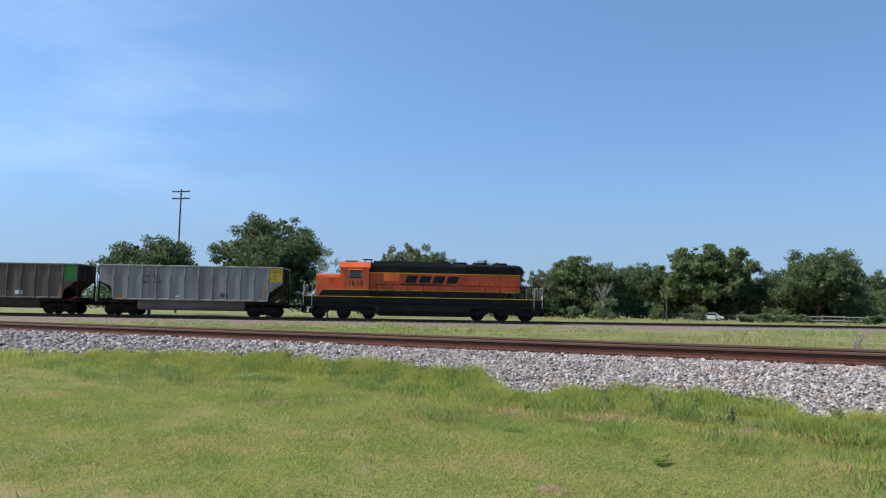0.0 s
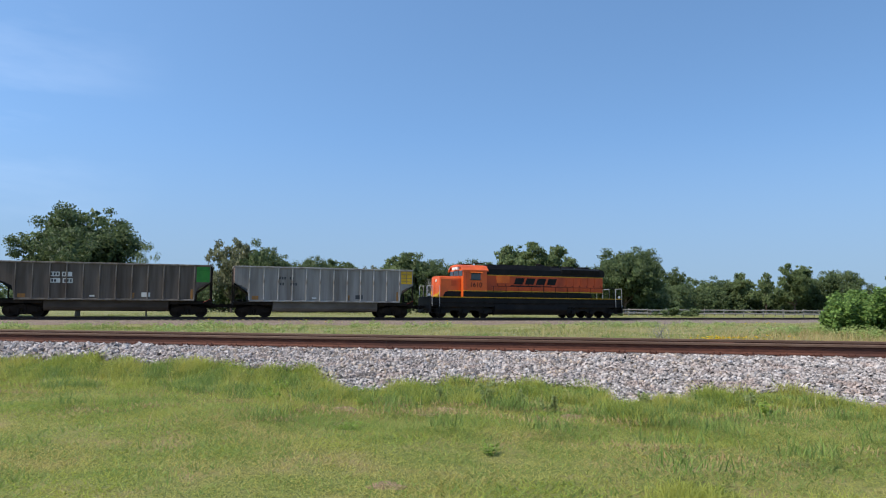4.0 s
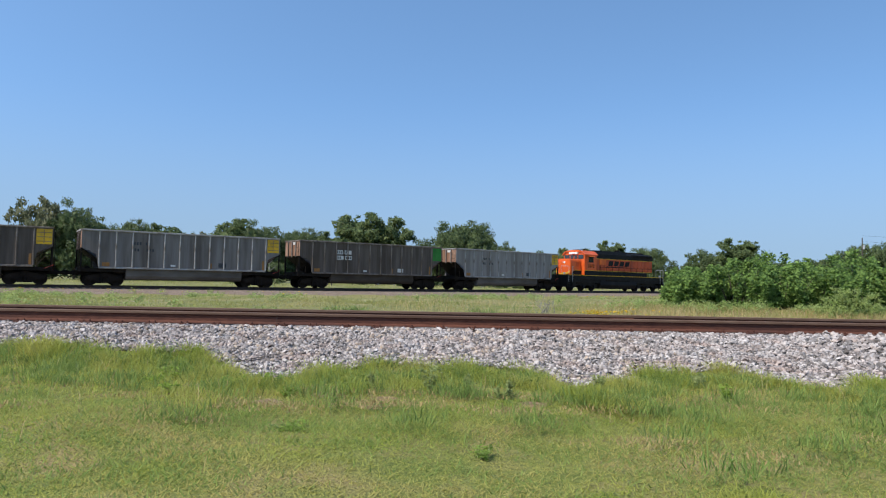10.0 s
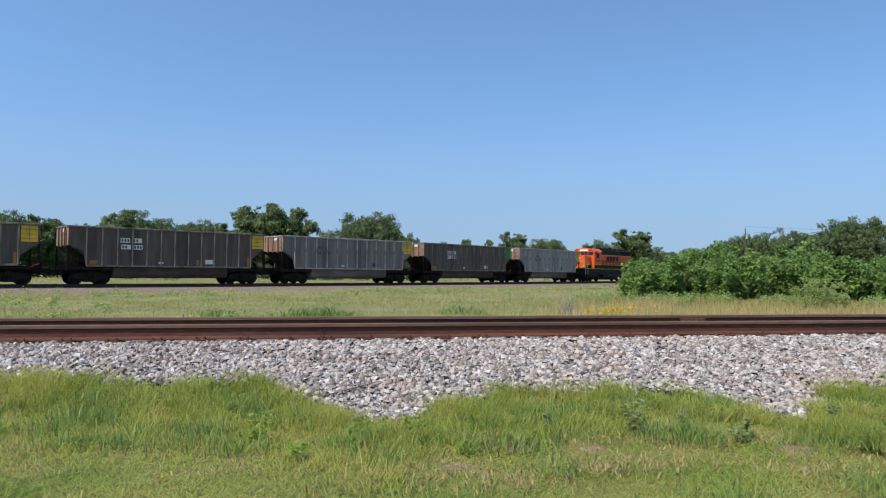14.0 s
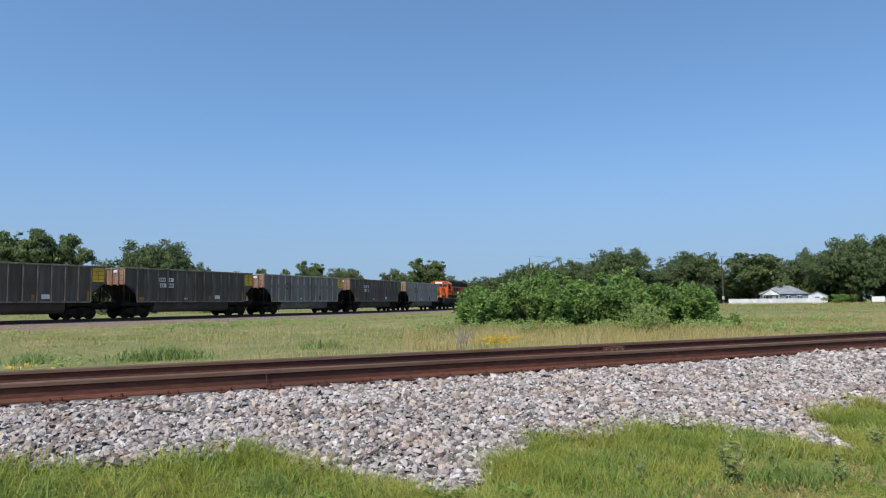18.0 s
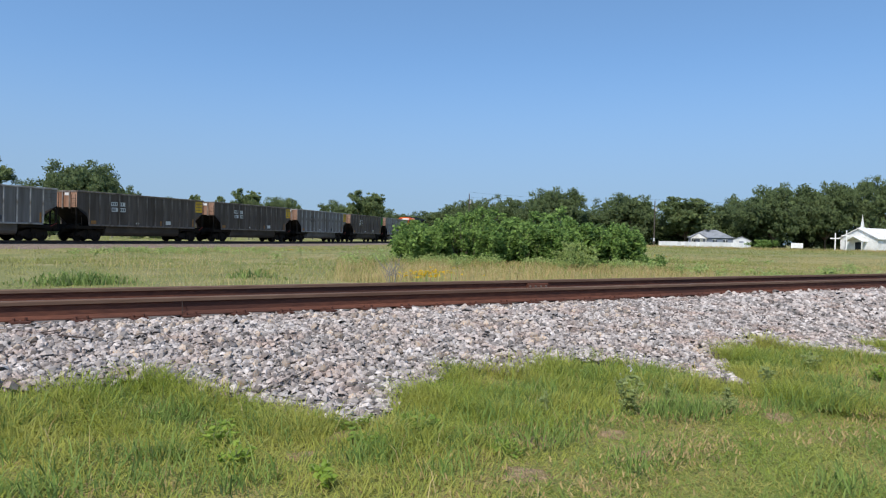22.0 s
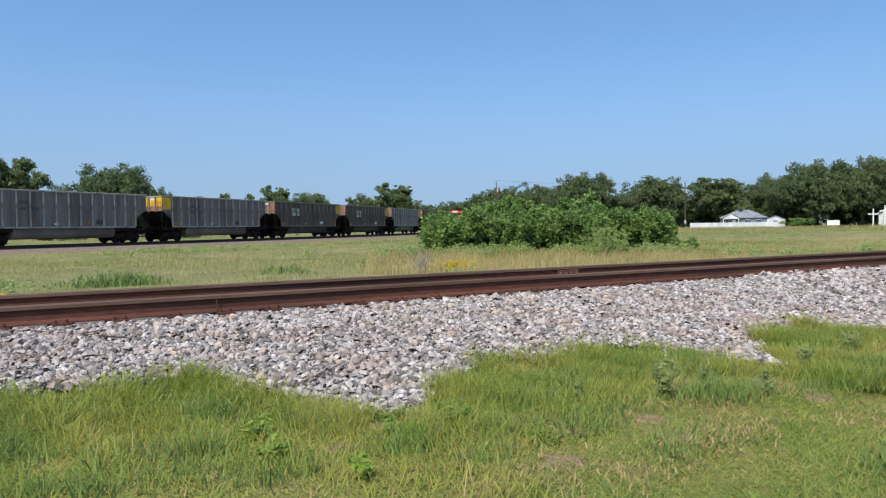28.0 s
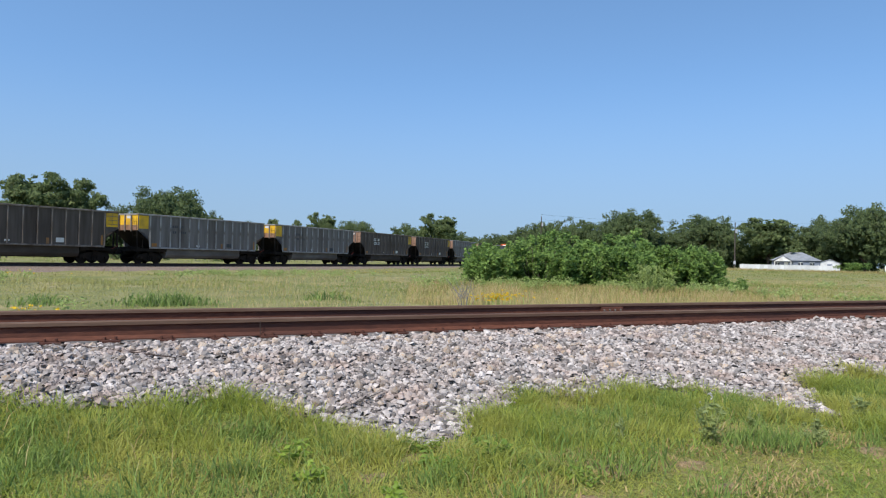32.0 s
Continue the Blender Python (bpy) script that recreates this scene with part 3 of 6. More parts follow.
# ---- the train ----
def wheelset(radius, parent, x, z, half=0.79):
    """An axle with its two wheels, a part that turns about its own y axis."""
    ax = part("wheelset", Form().rod((0, -half, 0), (0, half, 0), 0.085, n=10), M_under, parent)
    ax.location = (x, 0, z)
    for s in (-1, 1):
        w = Form().rod((0, s * 0.69, 0), (0, s * 0.83, 0), radius, n=24).rod((0, s * 0.655, 0), (0, s * 0.69, 0), radius + 0.028, n=24)
        for k in range(4):
            a = k * math.pi / 2
            w.rod((0.3 * math.cos(a), s * 0.825, 0.3 * math.sin(a)), (0.3 * math.cos(a), s * 0.845, 0.3 * math.sin(a)), 0.05, n=6)
        part("wheel", w, M_under, ax, "dark steel wheel")
    return ax


def freight_truck(car, x):
    tr = thing_part("truck", car, x)
    axles = [wheelset(0.457, tr, dx, 0.457) for dx in (-0.89, 0.89)]
    for s in (-1, 1):
        f = Form().prism([(-1.25, 0.40), (-1.18, 0.66), (-0.45, 0.86), (0.45, 0.86), (1.18, 0.66), (1.25, 0.40), (0.70, 0.36), (0.45, 0.16), (-0.45, 0.16), (-0.70, 0.36)], s * 0.92, s * 1.05, "y")
        part("side_frame", f, M_under, tr, bevel=0.02)
        for dx in (-0.89, 0.89):
            part("bearing_cap", Form().rod((dx, s * 1.04, 0.457), (dx, s * 1.14, 0.457), 0.12, n=10), M_under, tr)
        spring = Form()
        for dx in (-0.22, 0, 0.22):
            spring.rod((dx, s * 1.06, 0.22), (dx, s * 1.06, 0.58), 0.09, n=8)
        part("spring_nest", spring, M_under, tr)
    part("bolster", Form().box(-0.22, 0.22, -1.15, 1.15, 0.58, 0.95, 0.04), M_under, tr)
    return axles


def thing_part(name, parent, x):
    ob = part(name, Form().box(-0.3, 0.3, -0.3, 0.3, 0.86, 1.0, 0.05), M_under, parent)
    ob.location = (x, 0, 0)
    return ob


def coupler(car, x, d, z=0.88):
    f = Form().box(min(x, x + d * 0.55), max(x, x + d * 0.55), -0.10, 0.10, z - 0.11, z + 0.11, 0.03)
    f.box(min(x + d * 0.42, x + d * 0.62), max(x + d * 0.42, x + d * 0.62), -0.20, 0.20, z - 0.16, z + 0.16, 0.05)
    f.rod((x, -0.35, z - 0.1), (x + d * 0.5, -0.30, z - 0.42), 0.03)
    part("coupler", f, M_under, car)


def stencil(car, x, z, ink):
    """Owner's marks that cannot be read: four groups of bars, on white plates where the side is dark."""
    pale = ink is M_inkpale
    for r in range(2):
        for c in range(2):
            x0, z0 = x + 0.82 * c + (0.06 if r else 0), z - 0.47 * r
            if pale:
                own = part("marking_plate", Form().box(x0, x0 + 0.66, -1.506, -1.501, z0 - 0.33, z0), M_inkpale, car, "white plate with dark markings")
            for k in range(3 if c == r else 2):
                bar = Form().box(x0 + 0.07 + 0.20 * k, x0 + 0.19 + 0.20 * k, -1.512, -1.507 if pale else -1.501, z0 - 0.27, z0 - 0.06)
                part("marking", bar, M_inkdark, own if pale else car)


TOP, SILL, LONG = 3.95, 1.28, 7.24


def coal_car(label, skin, rib, end_color, nose_color, ink, bays, badge=None):
    """Bathtub gondola: +x is its leading end, -y the side seen from the lawn."""
    car = thing("coal_car", label, "rail car", "coal cars of the train")
    end_z = TOP - 1.28
    for s in (-1, 1):
        # side sheet with its cut-away lower corners
        prof = [(-LONG, TOP), (-LONG, end_z), (-LONG + 0.95, SILL + 0.95), (-LONG + 1.15, SILL), (LONG - 1.15, SILL), (LONG - 0.95, SILL + 0.95), (LONG, end_z), (LONG, TOP)]
        part("side_sheet", Form().prism(prof, s * 1.46, s * 1.50, "y"), skin, car)
    part("slope_sheet", Form().add([(-LONG, -1.46, end_z), (-LONG, 1.46, end_z), (-LONG + 1.9, 1.46, SILL), (-LONG + 1.9, -1.46, SILL)], [(0, 1, 2, 3)]).add(
        [(-LONG, -1.46, end_z - 0.04), (-LONG, 1.46, end_z - 0.04), (-LONG + 1.85, 1.46, SILL - 0.04), (-LONG + 1.85, -1.46, SILL - 0.04)], [(3, 2, 1, 0)]), M_under, car)
    part("slope_sheet", Form().add([(LONG, -1.46, end_z), (LONG, 1.46, end_z), (LONG - 1.9, 1.46, SILL), (LONG - 1.9, -1.46, SILL)], [(3, 2, 1, 0)]).add(
        [(LONG, -1.46, end_z - 0.04), (LONG, 1.46, end_z - 0.04), (LONG - 1.85, 1.46, SILL - 0.04), (LONG - 1.85, -1.46, SILL - 0.04)], [(0, 1, 2, 3)]), M_under, car)
    for s, col in ((-1, end_color), (1, M_end_shaded)):
        x = s * LONG
        wall = part("end_wall", Form().box(min(x, x - s * 0.05), max(x, x - s * 0.05), -1.46, 1.46, end_z, TOP - 0.02), col, car, "rust-streaked end sheet" if col is M_rust else "")
        if s < 0:
            part("label_plate", Form().box(x - 0.012, x - 0.002, -0.62, -0.16, TOP - 0.34, TOP - 0.12), M_inkpale, wall, "small white label plate")
            if col is M_yellow:
                part("rust_band", Form().box(x - 0.008, x - 0.001, -1.44, 1.44, end_z, end_z + 0.42), M_rust, wall, "rusted lower edge of the yellow end")
        for y in (-0.75, 0.0, 0.75):
            part("end_post", Form().box(min(x, x + s * 0.09), max(x, x + s * 0.09), y - 0.05, y + 0.05, end_z - 0.1, TOP - 0.05), M_browncap if s < 0 else M_end_shaded, car)
        part("end_sill", Form().box(min(x, x - s * 0.25), max(x, x - s * 0.25), -1.45, 1.45, SILL - 0.2, SILL + 0.03, 0.03), M_under, car)
        for y in (-1.43, 1.43):
            part("corner_post", Form().box(x - 0.05, x + 0.05, y - 0.05, y + 0.05, SILL - 0.35, end_z), M_under, car)
        lad = Form()
        for y in (-1.50, -1.05):
            lad.rod((x + s * 0.14, y, SILL - 0.3), (x + s * 0.14, y, TOP - 0.25), 0.018, n=6)
        for k in range(7):
            z = SILL - 0.2 + 0.38 * k
            lad.rod((x + s * 0.14, -1.50, z), (x + s * 0.14, -1.05, z), 0.014, n=6)
        part("end_ladder", lad, M_under, car)
        grab = Form()
        for k in range(4):
            z = SILL + 0.1 + 0.36 * k
            xa, xb = x - s * 0.08, x - s * 0.58
            grab.rod((xa, -1.56, z), (xb, -1.56, z), 0.014, n=6)
        part("side_grab_irons", grab, M_under, car)
    cap = Form()
    for s in (-1, 1):
        cap.box(-LONG - 0.02, LONG + 0.02, s * 1.51 - 0.07, s * 1.51 + 0.07, TOP - 0.06, TOP + 0.06, 0.02)
    for s in (-1, 1):
        cap.box(s * LONG - 0.06, s * LONG + 0.06, -1.5, 1.5, TOP - 0.05, TOP + 0.05)
    part("top_chord", cap, rib, car)
    low = Form()
    for s in (-1, 1):
        low.box(-LONG + 1.15, LONG - 1.15, s * 1.51 - 0.05, s * 1.51 + 0.05, SILL - 0.06, SILL + 0.07, 0.02)
    part("side_sill", low, rib, car)
    span = 2 * (LONG - 1.15)
    post = Form().prism([(-0.055, -1.495), (0.055, -1.495), (0.035, -1.585), (-0.035, -1.585)], SILL + 0.07, TOP - 0.06, "z").mesh("side_post", rib)
    post_b = Form().prism([(-0.055, 1.495), (-0.035, 1.585), (0.035, 1.585), (0.055, 1.495)], SILL + 0.07, TOP - 0.06, "z").mesh("side_post", rib)
    for k in range(bays + 1):
        x = -LONG + 1.15 + span * k / bays
        for me_ in (post, post_b):
            p = new("side_post", me_)
            p.parent, p.location = car, (x, 0, 0)
    floor = Form().box(-LONG + 1.8, LONG - 1.8, -1.45, 1.45, SILL - 0.05, SILL + 0.02)
    part("floor_sheet", floor, M_under, car)
    tub = Form().prism([(-1.28, SILL - 0.05), (-1.28, 0.72), (-1.15, 0.52), (-0.9, 0.43), (0.9, 0.43), (1.15, 0.52), (1.28, 0.72), (1.28, SILL - 0.05)], -4.25, 4.25)
    part("tub", tub, M_tub if skin is not M_brownside else M_tub_brown, car, "rounded belly tub between the trucks")
    # solid dark boxes added for the deep shade between tub and trucks
    for s in (-1, 1):
        part("underframe", Form().box(min(s * 4.27, s * 7.3), max(s * 4.27, s * 7.3), -1.38, 1.38, 0.98, SILL - 0.06), M_under, car, "dark box put in for the shade over the truck")
    part("centre_sill", Form().box(-7.6, 7.6, -0.25, 0.25, 0.72, 1.05, 0.04), M_under, car)
    # painted end patch and small stains on the seen side
    if end_color is M_yellow:
        part("end_patch", Form().box(-LONG + 0.06, -LONG + 0.98, -1.512, -1.502, TOP - 1.15, TOP - 0.1), M_yellow, car, "yellow patch at the trailing end")
    patch = Form().box(LONG - 1.02, LONG - 0.06, -1.512, -1.502, TOP - (1.28 if nose_color is M_green else 1.15), TOP - 0.1)
    pt = part("end_patch", patch, nose_color, car, "painted patch at the leading end")
    lines = Form()
    for k in range(3):
        lines.rod((LONG - 0.98, -1.53, TOP - 0.35 - 0.3 * k), (LONG - 0.1, -1.53, TOP - 0.35 - 0.3 * k), 0.018, n=5)
    lines.rod((LONG - 0.55, -1.53, TOP - 1.1), (LONG - 0.55, -1.53, TOP - 0.15), 0.018, n=5)
    part("grab_bar", lines, M_green if nose_color is M_green else M_browncap, pt)
    for x, w, h in ((LONG - 1.42, 0.16, 0.75), (-LONG + 1.35, 0.5, 0.28), (LONG - 5.6, 0.22, 0.42)):
        part("amber_mark", Form().box(x, x + w, -1.508, -1.501, SILL + 0.1, SILL + 0.1 + h), M_amber, car, "small amber stain low on the side")
    part("data_plate", Form().box(2.35, 2.95, -1.512, -1.501, SILL + 0.22, SILL + 0.55), M_inkpale if skin is M_brownside else M_inkdark, car)
    part("data_plate", Form().box(-1.2, -0.85, -1.512, -1.501, SILL + 0.2, SILL + 0.32), M_inkpale, car)
    if badge:
        part("sign_plate", Form().box(*badge, -1.512, -1.502, SILL + 0.35, SILL + 0.95), M_inkpale, car, "pale square plate on the side")
    stencil(car, -LONG + 3.35, TOP - 0.68, ink)
    axles = []
    for x in (-5.65, 5.65):
        axles += freight_truck(car, x)
    coupler(car, 7.5, 1)
    coupler(car, -7.5, -1)
    part("air_reservoir", Form().rod((-5.0, -0.9, 1.05), (-3.9, -0.9, 1.05), 0.17, n=10), M_under, car)
    part("valve_box", Form().box(4.4, 4.9, -1.1, -0.7, 0.9, 1.25), M_under, car)
    part("uncoupling_lever", Form().rod((LONG - 0.5, -1.5, 1.12), (LONG + 0.05, -1.5, 1.38), 0.02, n=6).rod((LONG + 0.05, -1.5, 1.38), (LONG + 0.1, -0.3, 1.0), 0.014, n=6), M_leverred, car, "dull red uncoupling lever")
    part("brake_staff", Form().rod((-LONG + 0.7, -1.2, 1.0), (-LONG + 0.7, -1.2, 2.0), 0.03), M_under, car)
    part("brake_cylinder", Form().rod((-LONG + 0.55, -0.4, 1.15), (-LONG + 0.55, 0.3, 1.15), 0.22, n=12), M_under, car)
    return car, axles


def locomotive():
    loco = thing("diesel_locomotive", "orange and black six-axle diesel locomotive with yellow stripes", "locomotive")
    # frame, steps and walkway
    part("frame", Form().box(-9.75, 9.75, -1.50, 1.50, 1.28, 1.72, 0.04), M_black, loco, "black underframe with walkway")
    part("skirt", Form().box(-9.6, 9.6, -1.40, 1.40, 0.95, 1.275), M_black, loco, "black equipment skirt under the frame")
    part("walkway", Form().box(-9.75, 9.75, -1.53, 1.53, 1.73, 1.80), M_black, loco)
    for y in (-1.545, 1.545):
        part("sill_stripe", Form().box(-9.75, 9.75, y - 0.006, y + 0.006, 1.745, 1.80), M_yellow, loco, "thin yellow stripe along the sill")
    part("battery_box", Form().box(-6.2, 6.6, -1.12, 1.12, 1.80, 2.26), M_black, loco)
    # long hood
    hood = Form().prism([(-1.02, 2.33), (-1.02, 3.80), (1.02, 3.80), (1.02, 2.33)], -4.5, 7.95)
    hd = part("long_hood", hood, M_hood, loco, "orange long hood with door panels", bevel=0.03)
    top = Form().prism([(-1.02, 3.804), (-1.02, 4.34), (-0.74, 4.62), (0.74, 4.62), (1.02, 4.34), (1.02, 3.804)], -4.5, 7.6)
    part("hood_top", top, M_black, loco, "black upper hood with radiators")
    part("hood_end_cap", Form().prism([(7.6, 3.804), (8.22, 3.86), (8.26, 4.2), (8.05, 4.5), (7.6, 4.62)], -0.98, 0.98, "y"), M_black, loco, "rounded black end of the upper hood", bevel=0.05)
    for y in (-1.03, 1.03):
        part("hood_stripe", Form().box(-4.5, 7.95, y - 0.004, y + 0.004, 3.745, 3.795), M_yellow, hd)
        part("hood_stripe", Form().box(-4.5, 7.95, y - 0.004, y + 0.004, 2.335, 2.385), M_yellow, hd)
        part("bright_panel", Form().box(-3.34, -2.06, y - 0.03, y + 0.03, 3.10, 3.73), M_orange_lit, hd, "small bright orange panel behind the cab")
        for k in range(15):
            x = -3.9 + 0.78 * k
            part("hood_door", Form().box(x, x + 0.72, y - 0.012, y + 0.012, 2.45, 3.04 if x < -1.2 else 3.68), M_hood, hd)
            part("door_latch", Form().box(x + 0.62, x + 0.68, y - 0.03, y + 0.03, 2.85, 2.98), M_black, hd)
        # emblem drawn as plain slanted blocks, with a long tapering stroke below
        sgn = -1 if y < 0 else 1
        ya, yb = y + sgn * 0.014, y + sgn * 0.022
        for k in range(4):
            a = -1.62 + 1.13 * k
            block = [(a, 2.99), (a + 0.90, 2.99), (a + 1.12, 3.57), (a + 0.22, 3.57)]
            part("emblem_block", Form().prism(block, ya, yb, "y"), M_black, hd, "slanted black block of the painted emblem")
        part("emblem_stroke", Form().prism([(-2.15, 2.80), (-1.9, 2.90), (2.3, 2.90), (2.3, 2.87), (-0.6, 2.80)], ya, yb, "y"), M_black, hd, "long tapering black stroke under the emblem")
    # roof gear: fans, exhaust, horn, radiator flares
    for x in (3.0, 4.7, 6.4):
        fan = part("roof_fan", Form().rod((x, 0, 4.58), (x, 0, 4.78), 0.62, n=20), M_black, loco)
        for k in range(4):
            a = k * math.pi / 4
            part("fan_bar", Form().rod((x - 0.6 * math.cos(a), -0.6 * math.sin(a), 4.79), (x + 0.6 * math.cos(a), 0.6 * math.sin(a), 4.79), 0.02, n=5), M_under, fan)
    for y in (-1, 1):
        part("radiator_flare", Form().prism([(y * 1.02, 4.0), (y * 1.10, 4.1), (y * 1.10, 4.45), (y * 0.8, 4.58), (y * 0.7, 4.5)], 3.4, 7.7), M_black, loco, bevel=0.02)
        for k in range(14):
            part("radiator_slat", Form().box(3.55 + 0.29 * k, 3.75 + 0.29 * k, y * 1.105 - 0.01, y * 1.105 + 0.01, 4.14, 4.40), M_under, loco)
    part("dynamic_brake_hatch", Form().prism([(-1.0, 4.35), (-0.88, 4.74), (0.88, 4.74), (1.0, 4.35)], -4.2, 2.2), M_black, loco, bevel=0.03)
    for x in (-2.3, -0.6):
        part("roof_fan", Form().rod((x, 0, 4.70), (x, 0, 4.80), 0.55, n=18), M_black, loco)
    part("exhaust_stack", Form().box(1.45, 2.0, -0.35, 0.35, 4.6, 4.88, 0.05), M_black, loco)
    horn = Form().rod((1.2, -0.2, 4.6), (1.2, -0.2, 4.88), 0.03)
    for dx in (-0.18, 0.0, 0.18):
        horn.rod((1.2 + dx, -0.2 - 0.05, 4.88), (1.45 + dx, -0.2 - 0.05, 4.92), 0.03, 0.09)
    part("horn", horn, M_under, loco)
    # cab
    cab = Form().prism([(-1.50, 1.80), (-1.50, 4.12), (-1.10, 4.50), (-0.4, 4.60), (0.4, 4.60), (1.10, 4.50), (1.50, 4.12), (1.50, 1.80)], -6.80, -4.52)
    cb = part("cab", cab, M_orange, loco, "orange crew cab", bevel=0.03)
    part("cab_roof", Form().prism([(-1.62, 4.06), (-1.62, 4.16), (-1.14, 4.56), (-0.4, 4.66), (0.4, 4.66), (1.14, 4.56), (1.62, 4.16), (1.62, 4.06), (1.10, 4.46), (-1.10, 4.46)], -6.95, -4.42), M_orange, cb, "orange overhanging cab roof")
    for y in (-1.51, 1.51):
        for x0, x1 in ((-6.06, -5.16),):
            part("window", Form().box(x0, x1, y - 0.012, y + 0.012, 3.33, 3.84), M_glass, cb, "dark side window")
            part("window_head", Form().box(x0 - 0.06, x1 + 0.06, y - 0.02, y + 0.02, 3.84, 3.90), M_black, cb)
            part("window_sill", Form().box(x0 - 0.06, x1 + 0.06, y - 0.02, y + 0.02, 3.26, 3.33), M_black, cb)
            part("sunshade", Form().prism([(y, 3.99), (y * 1.16, 3.90), (y * 1.16, 3.93), (y, 4.03)], x0 - 0.12, x1 + 0.12), M_orange_lit, cb)
        part("cab_rib", Form().box(-6.55, -6.50, y - 0.03, y + 0.03, 2.40, 3.95), M_hood, cb)
        part("cab_stripe", Form().box(-6.80, -4.52, y - 0.006, y + 0.006, 1.81, 2.30), M_black, cb, "black band along the cab's foot")
        part("cab_line", Form().box(-6.80, -4.52, y - 0.008, y + 0.008, 2.31, 2.36), M_yellow, cb)
    for ya, yb in ((-1.35, -0.62), (-0.5, -0.05), (0.05, 0.5), (0.62, 1.35)):
        part("windshield", Form().box(-6.85, -6.79, ya, yb, 3.66, 4.10), M_glass, cb, "dark windshield pane")
    nb_ = part("number_box", Form().box(-6.98, -6.80, -0.62, 0.62, 4.20, 4.44), M_white, cb, "white lit number box under the roof")
    part("headlight", Form().rod((-7.02, -0.12, 4.32), (-6.97, -0.12, 4.32), 0.1, n=14).rod((-7.02, 0.14, 4.32), (-6.97, 0.14, 4.32), 0.1, n=14), M_white, nb_)
    part("roof_antenna", Form().box(-5.1, -4.3, -0.5, 0.5, 4.86, 4.90).rod((-4.9, 0, 4.64), (-4.9, 0, 4.88), 0.04).rod((-4.4, 0, 4.6), (-4.4, 0, 4.88), 0.04).box(-6.5, -5.5, -0.4, 0.4, 4.70, 4.75).rod((-6.4, 0, 4.64), (-6.4, 0, 4.72), 0.03).rod((-5.6, 0, 4.64), (-5.6, 0, 4.72), 0.03), M_under, cb)
    # short hood
    ns = Form().prism([(-1.02, 1.80), (-1.02, 3.42), (-0.85, 3.60), (0.85, 3.60), (1.02, 3.42), (1.02, 1.80)], -8.80, -6.80)
    nose = part("short_hood", ns, M_orange, loco, "orange short hood", bevel=0.06)
    part("nose_door", Form().box(-8.84, -8.79, 0.15, 0.72, 1.95, 3.35), M_orange, nose)
    part("nose_stripe", Form().prism([(-1.0, 2.30), (-0.5, 2.06), (0.5, 2.06), (1.0, 2.30), (1.0, 2.06), (0.5, 1.84), (-0.5, 1.84), (-1.0, 2.06)], -8.83, -8.795), M_yellow, nose, "yellow band curving round the nose")
    part("nose_light", Form().rod((-8.86, -0.2, 3.2), (-8.79, -0.2, 3.2), 0.12, n=14), M_white, nose)
    for y in (-1.025, 1.025):
        part("nose_stripe", Form().prism([(-8.55, 1.81), (-8.30, 2.22), (-8.05, 2.30), (-6.80, 2.30), (-6.80, 1.81)], y - 0.006, y + 0.006, "y"), M_black, nose, "black band sweeping up from the nose")
        part("nose_line", Form().box(-8.05, -6.80, y - 0.008, y + 0.008, 2.31, 2.36), M_yellow, nose)
        part("nose_grille", Form().box(-7.75, -7.25, y - 0.012, y + 0.012, 2.75, 3.25), M_hood, nose)
    try:
        cu = bpy.data.curves.new("road_number", "FONT")
        cu.body, cu.size, cu.extrude, cu.align_x = "1610", 0.60, 0.006, "CENTER"
        tmp = new("road_number_source", cu)
        bpy.context.view_layer.update()
        me_ = bpy.data.meshes.new_from_object(tmp.evaluated_get(bpy.context.evaluated_depsgraph_get()))
        bpy.data.objects.remove(tmp)
        me_.materials.clear()
        me_.materials.append(M_black)
        for y, rz in ((-1.525, 0), (1.525, 180)):
            num = part("road_number", me_, M_black, cb, "black road number 1610")
            num.matrix_basis = pose(-5.60, y, 2.66, 90, 0, rz)
    except RuntimeError:
        pass
    # end platforms, steps, handrails
    for s in (-1, 1):
        x = s * 9.75
        part("pilot", Form().box(min(x, x + s * 0.12), max(x, x + s * 0.12), -1.48, 1.48, 0.45, 1.72, 0.03), M_black, loco, "black end plate")
        for y in (-1, 1):
            st = Form()
            for k in range(4):
                z = 0.40 + 0.34 * k
                st.box(min(x - s * 0.05, x - s * 0.62), max(x - s * 0.05, x - s * 0.62), min(y * 1.28, y * 1.55), max(y * 1.28, y * 1.55), z, z + 0.05)
            st.box(x - s * 0.68 - 0.02, x - s * 0.68 + 0.02, min(y * 1.25, y * 1.55), max(y * 1.25, y * 1.55), 0.35, 1.75)
            part("steps", st, M_black, loco, "black boarding steps")
            for dx in (0.04, 0.72):
                part("grab_post", Form().rod((x - s * dx, y * 1.55, 1.0), (x - s * dx, y * 1.55, 2.75), 0.022, n=6), M_steel, loco, "pale boarding handrail")
        for y in (-1, 1):
            part("end_rail", Form().rod((x, y * 1.5, 2.75), (x, y * 0.5, 2.75), 0.025, n=6).rod((x, y * 0.5, 1.8), (x, y * 0.5, 2.76), 0.018, n=6), M_steel, loco)
        coupler(loco, x, s)
        part("rear_lamp" if s > 0 else "ditch_lamp", Form().rod((x, -1.0, 1.95), (x + s * 0.12, -1.0, 1.95), 0.12, n=12), M_white, loco)
    for y in (-1.50, 1.50):
        part("handrail", Form().rod((-4.1, y, 2.78), (9.0, y, 2.78), 0.022, n=6), M_black, loco)
        for k in range(11):
            x = -3.9 + 1.27 * k
            part("stanchion", Form().rod((x, y, 1.8), (x, y, 2.78), 0.022, n=6), M_black, loco)
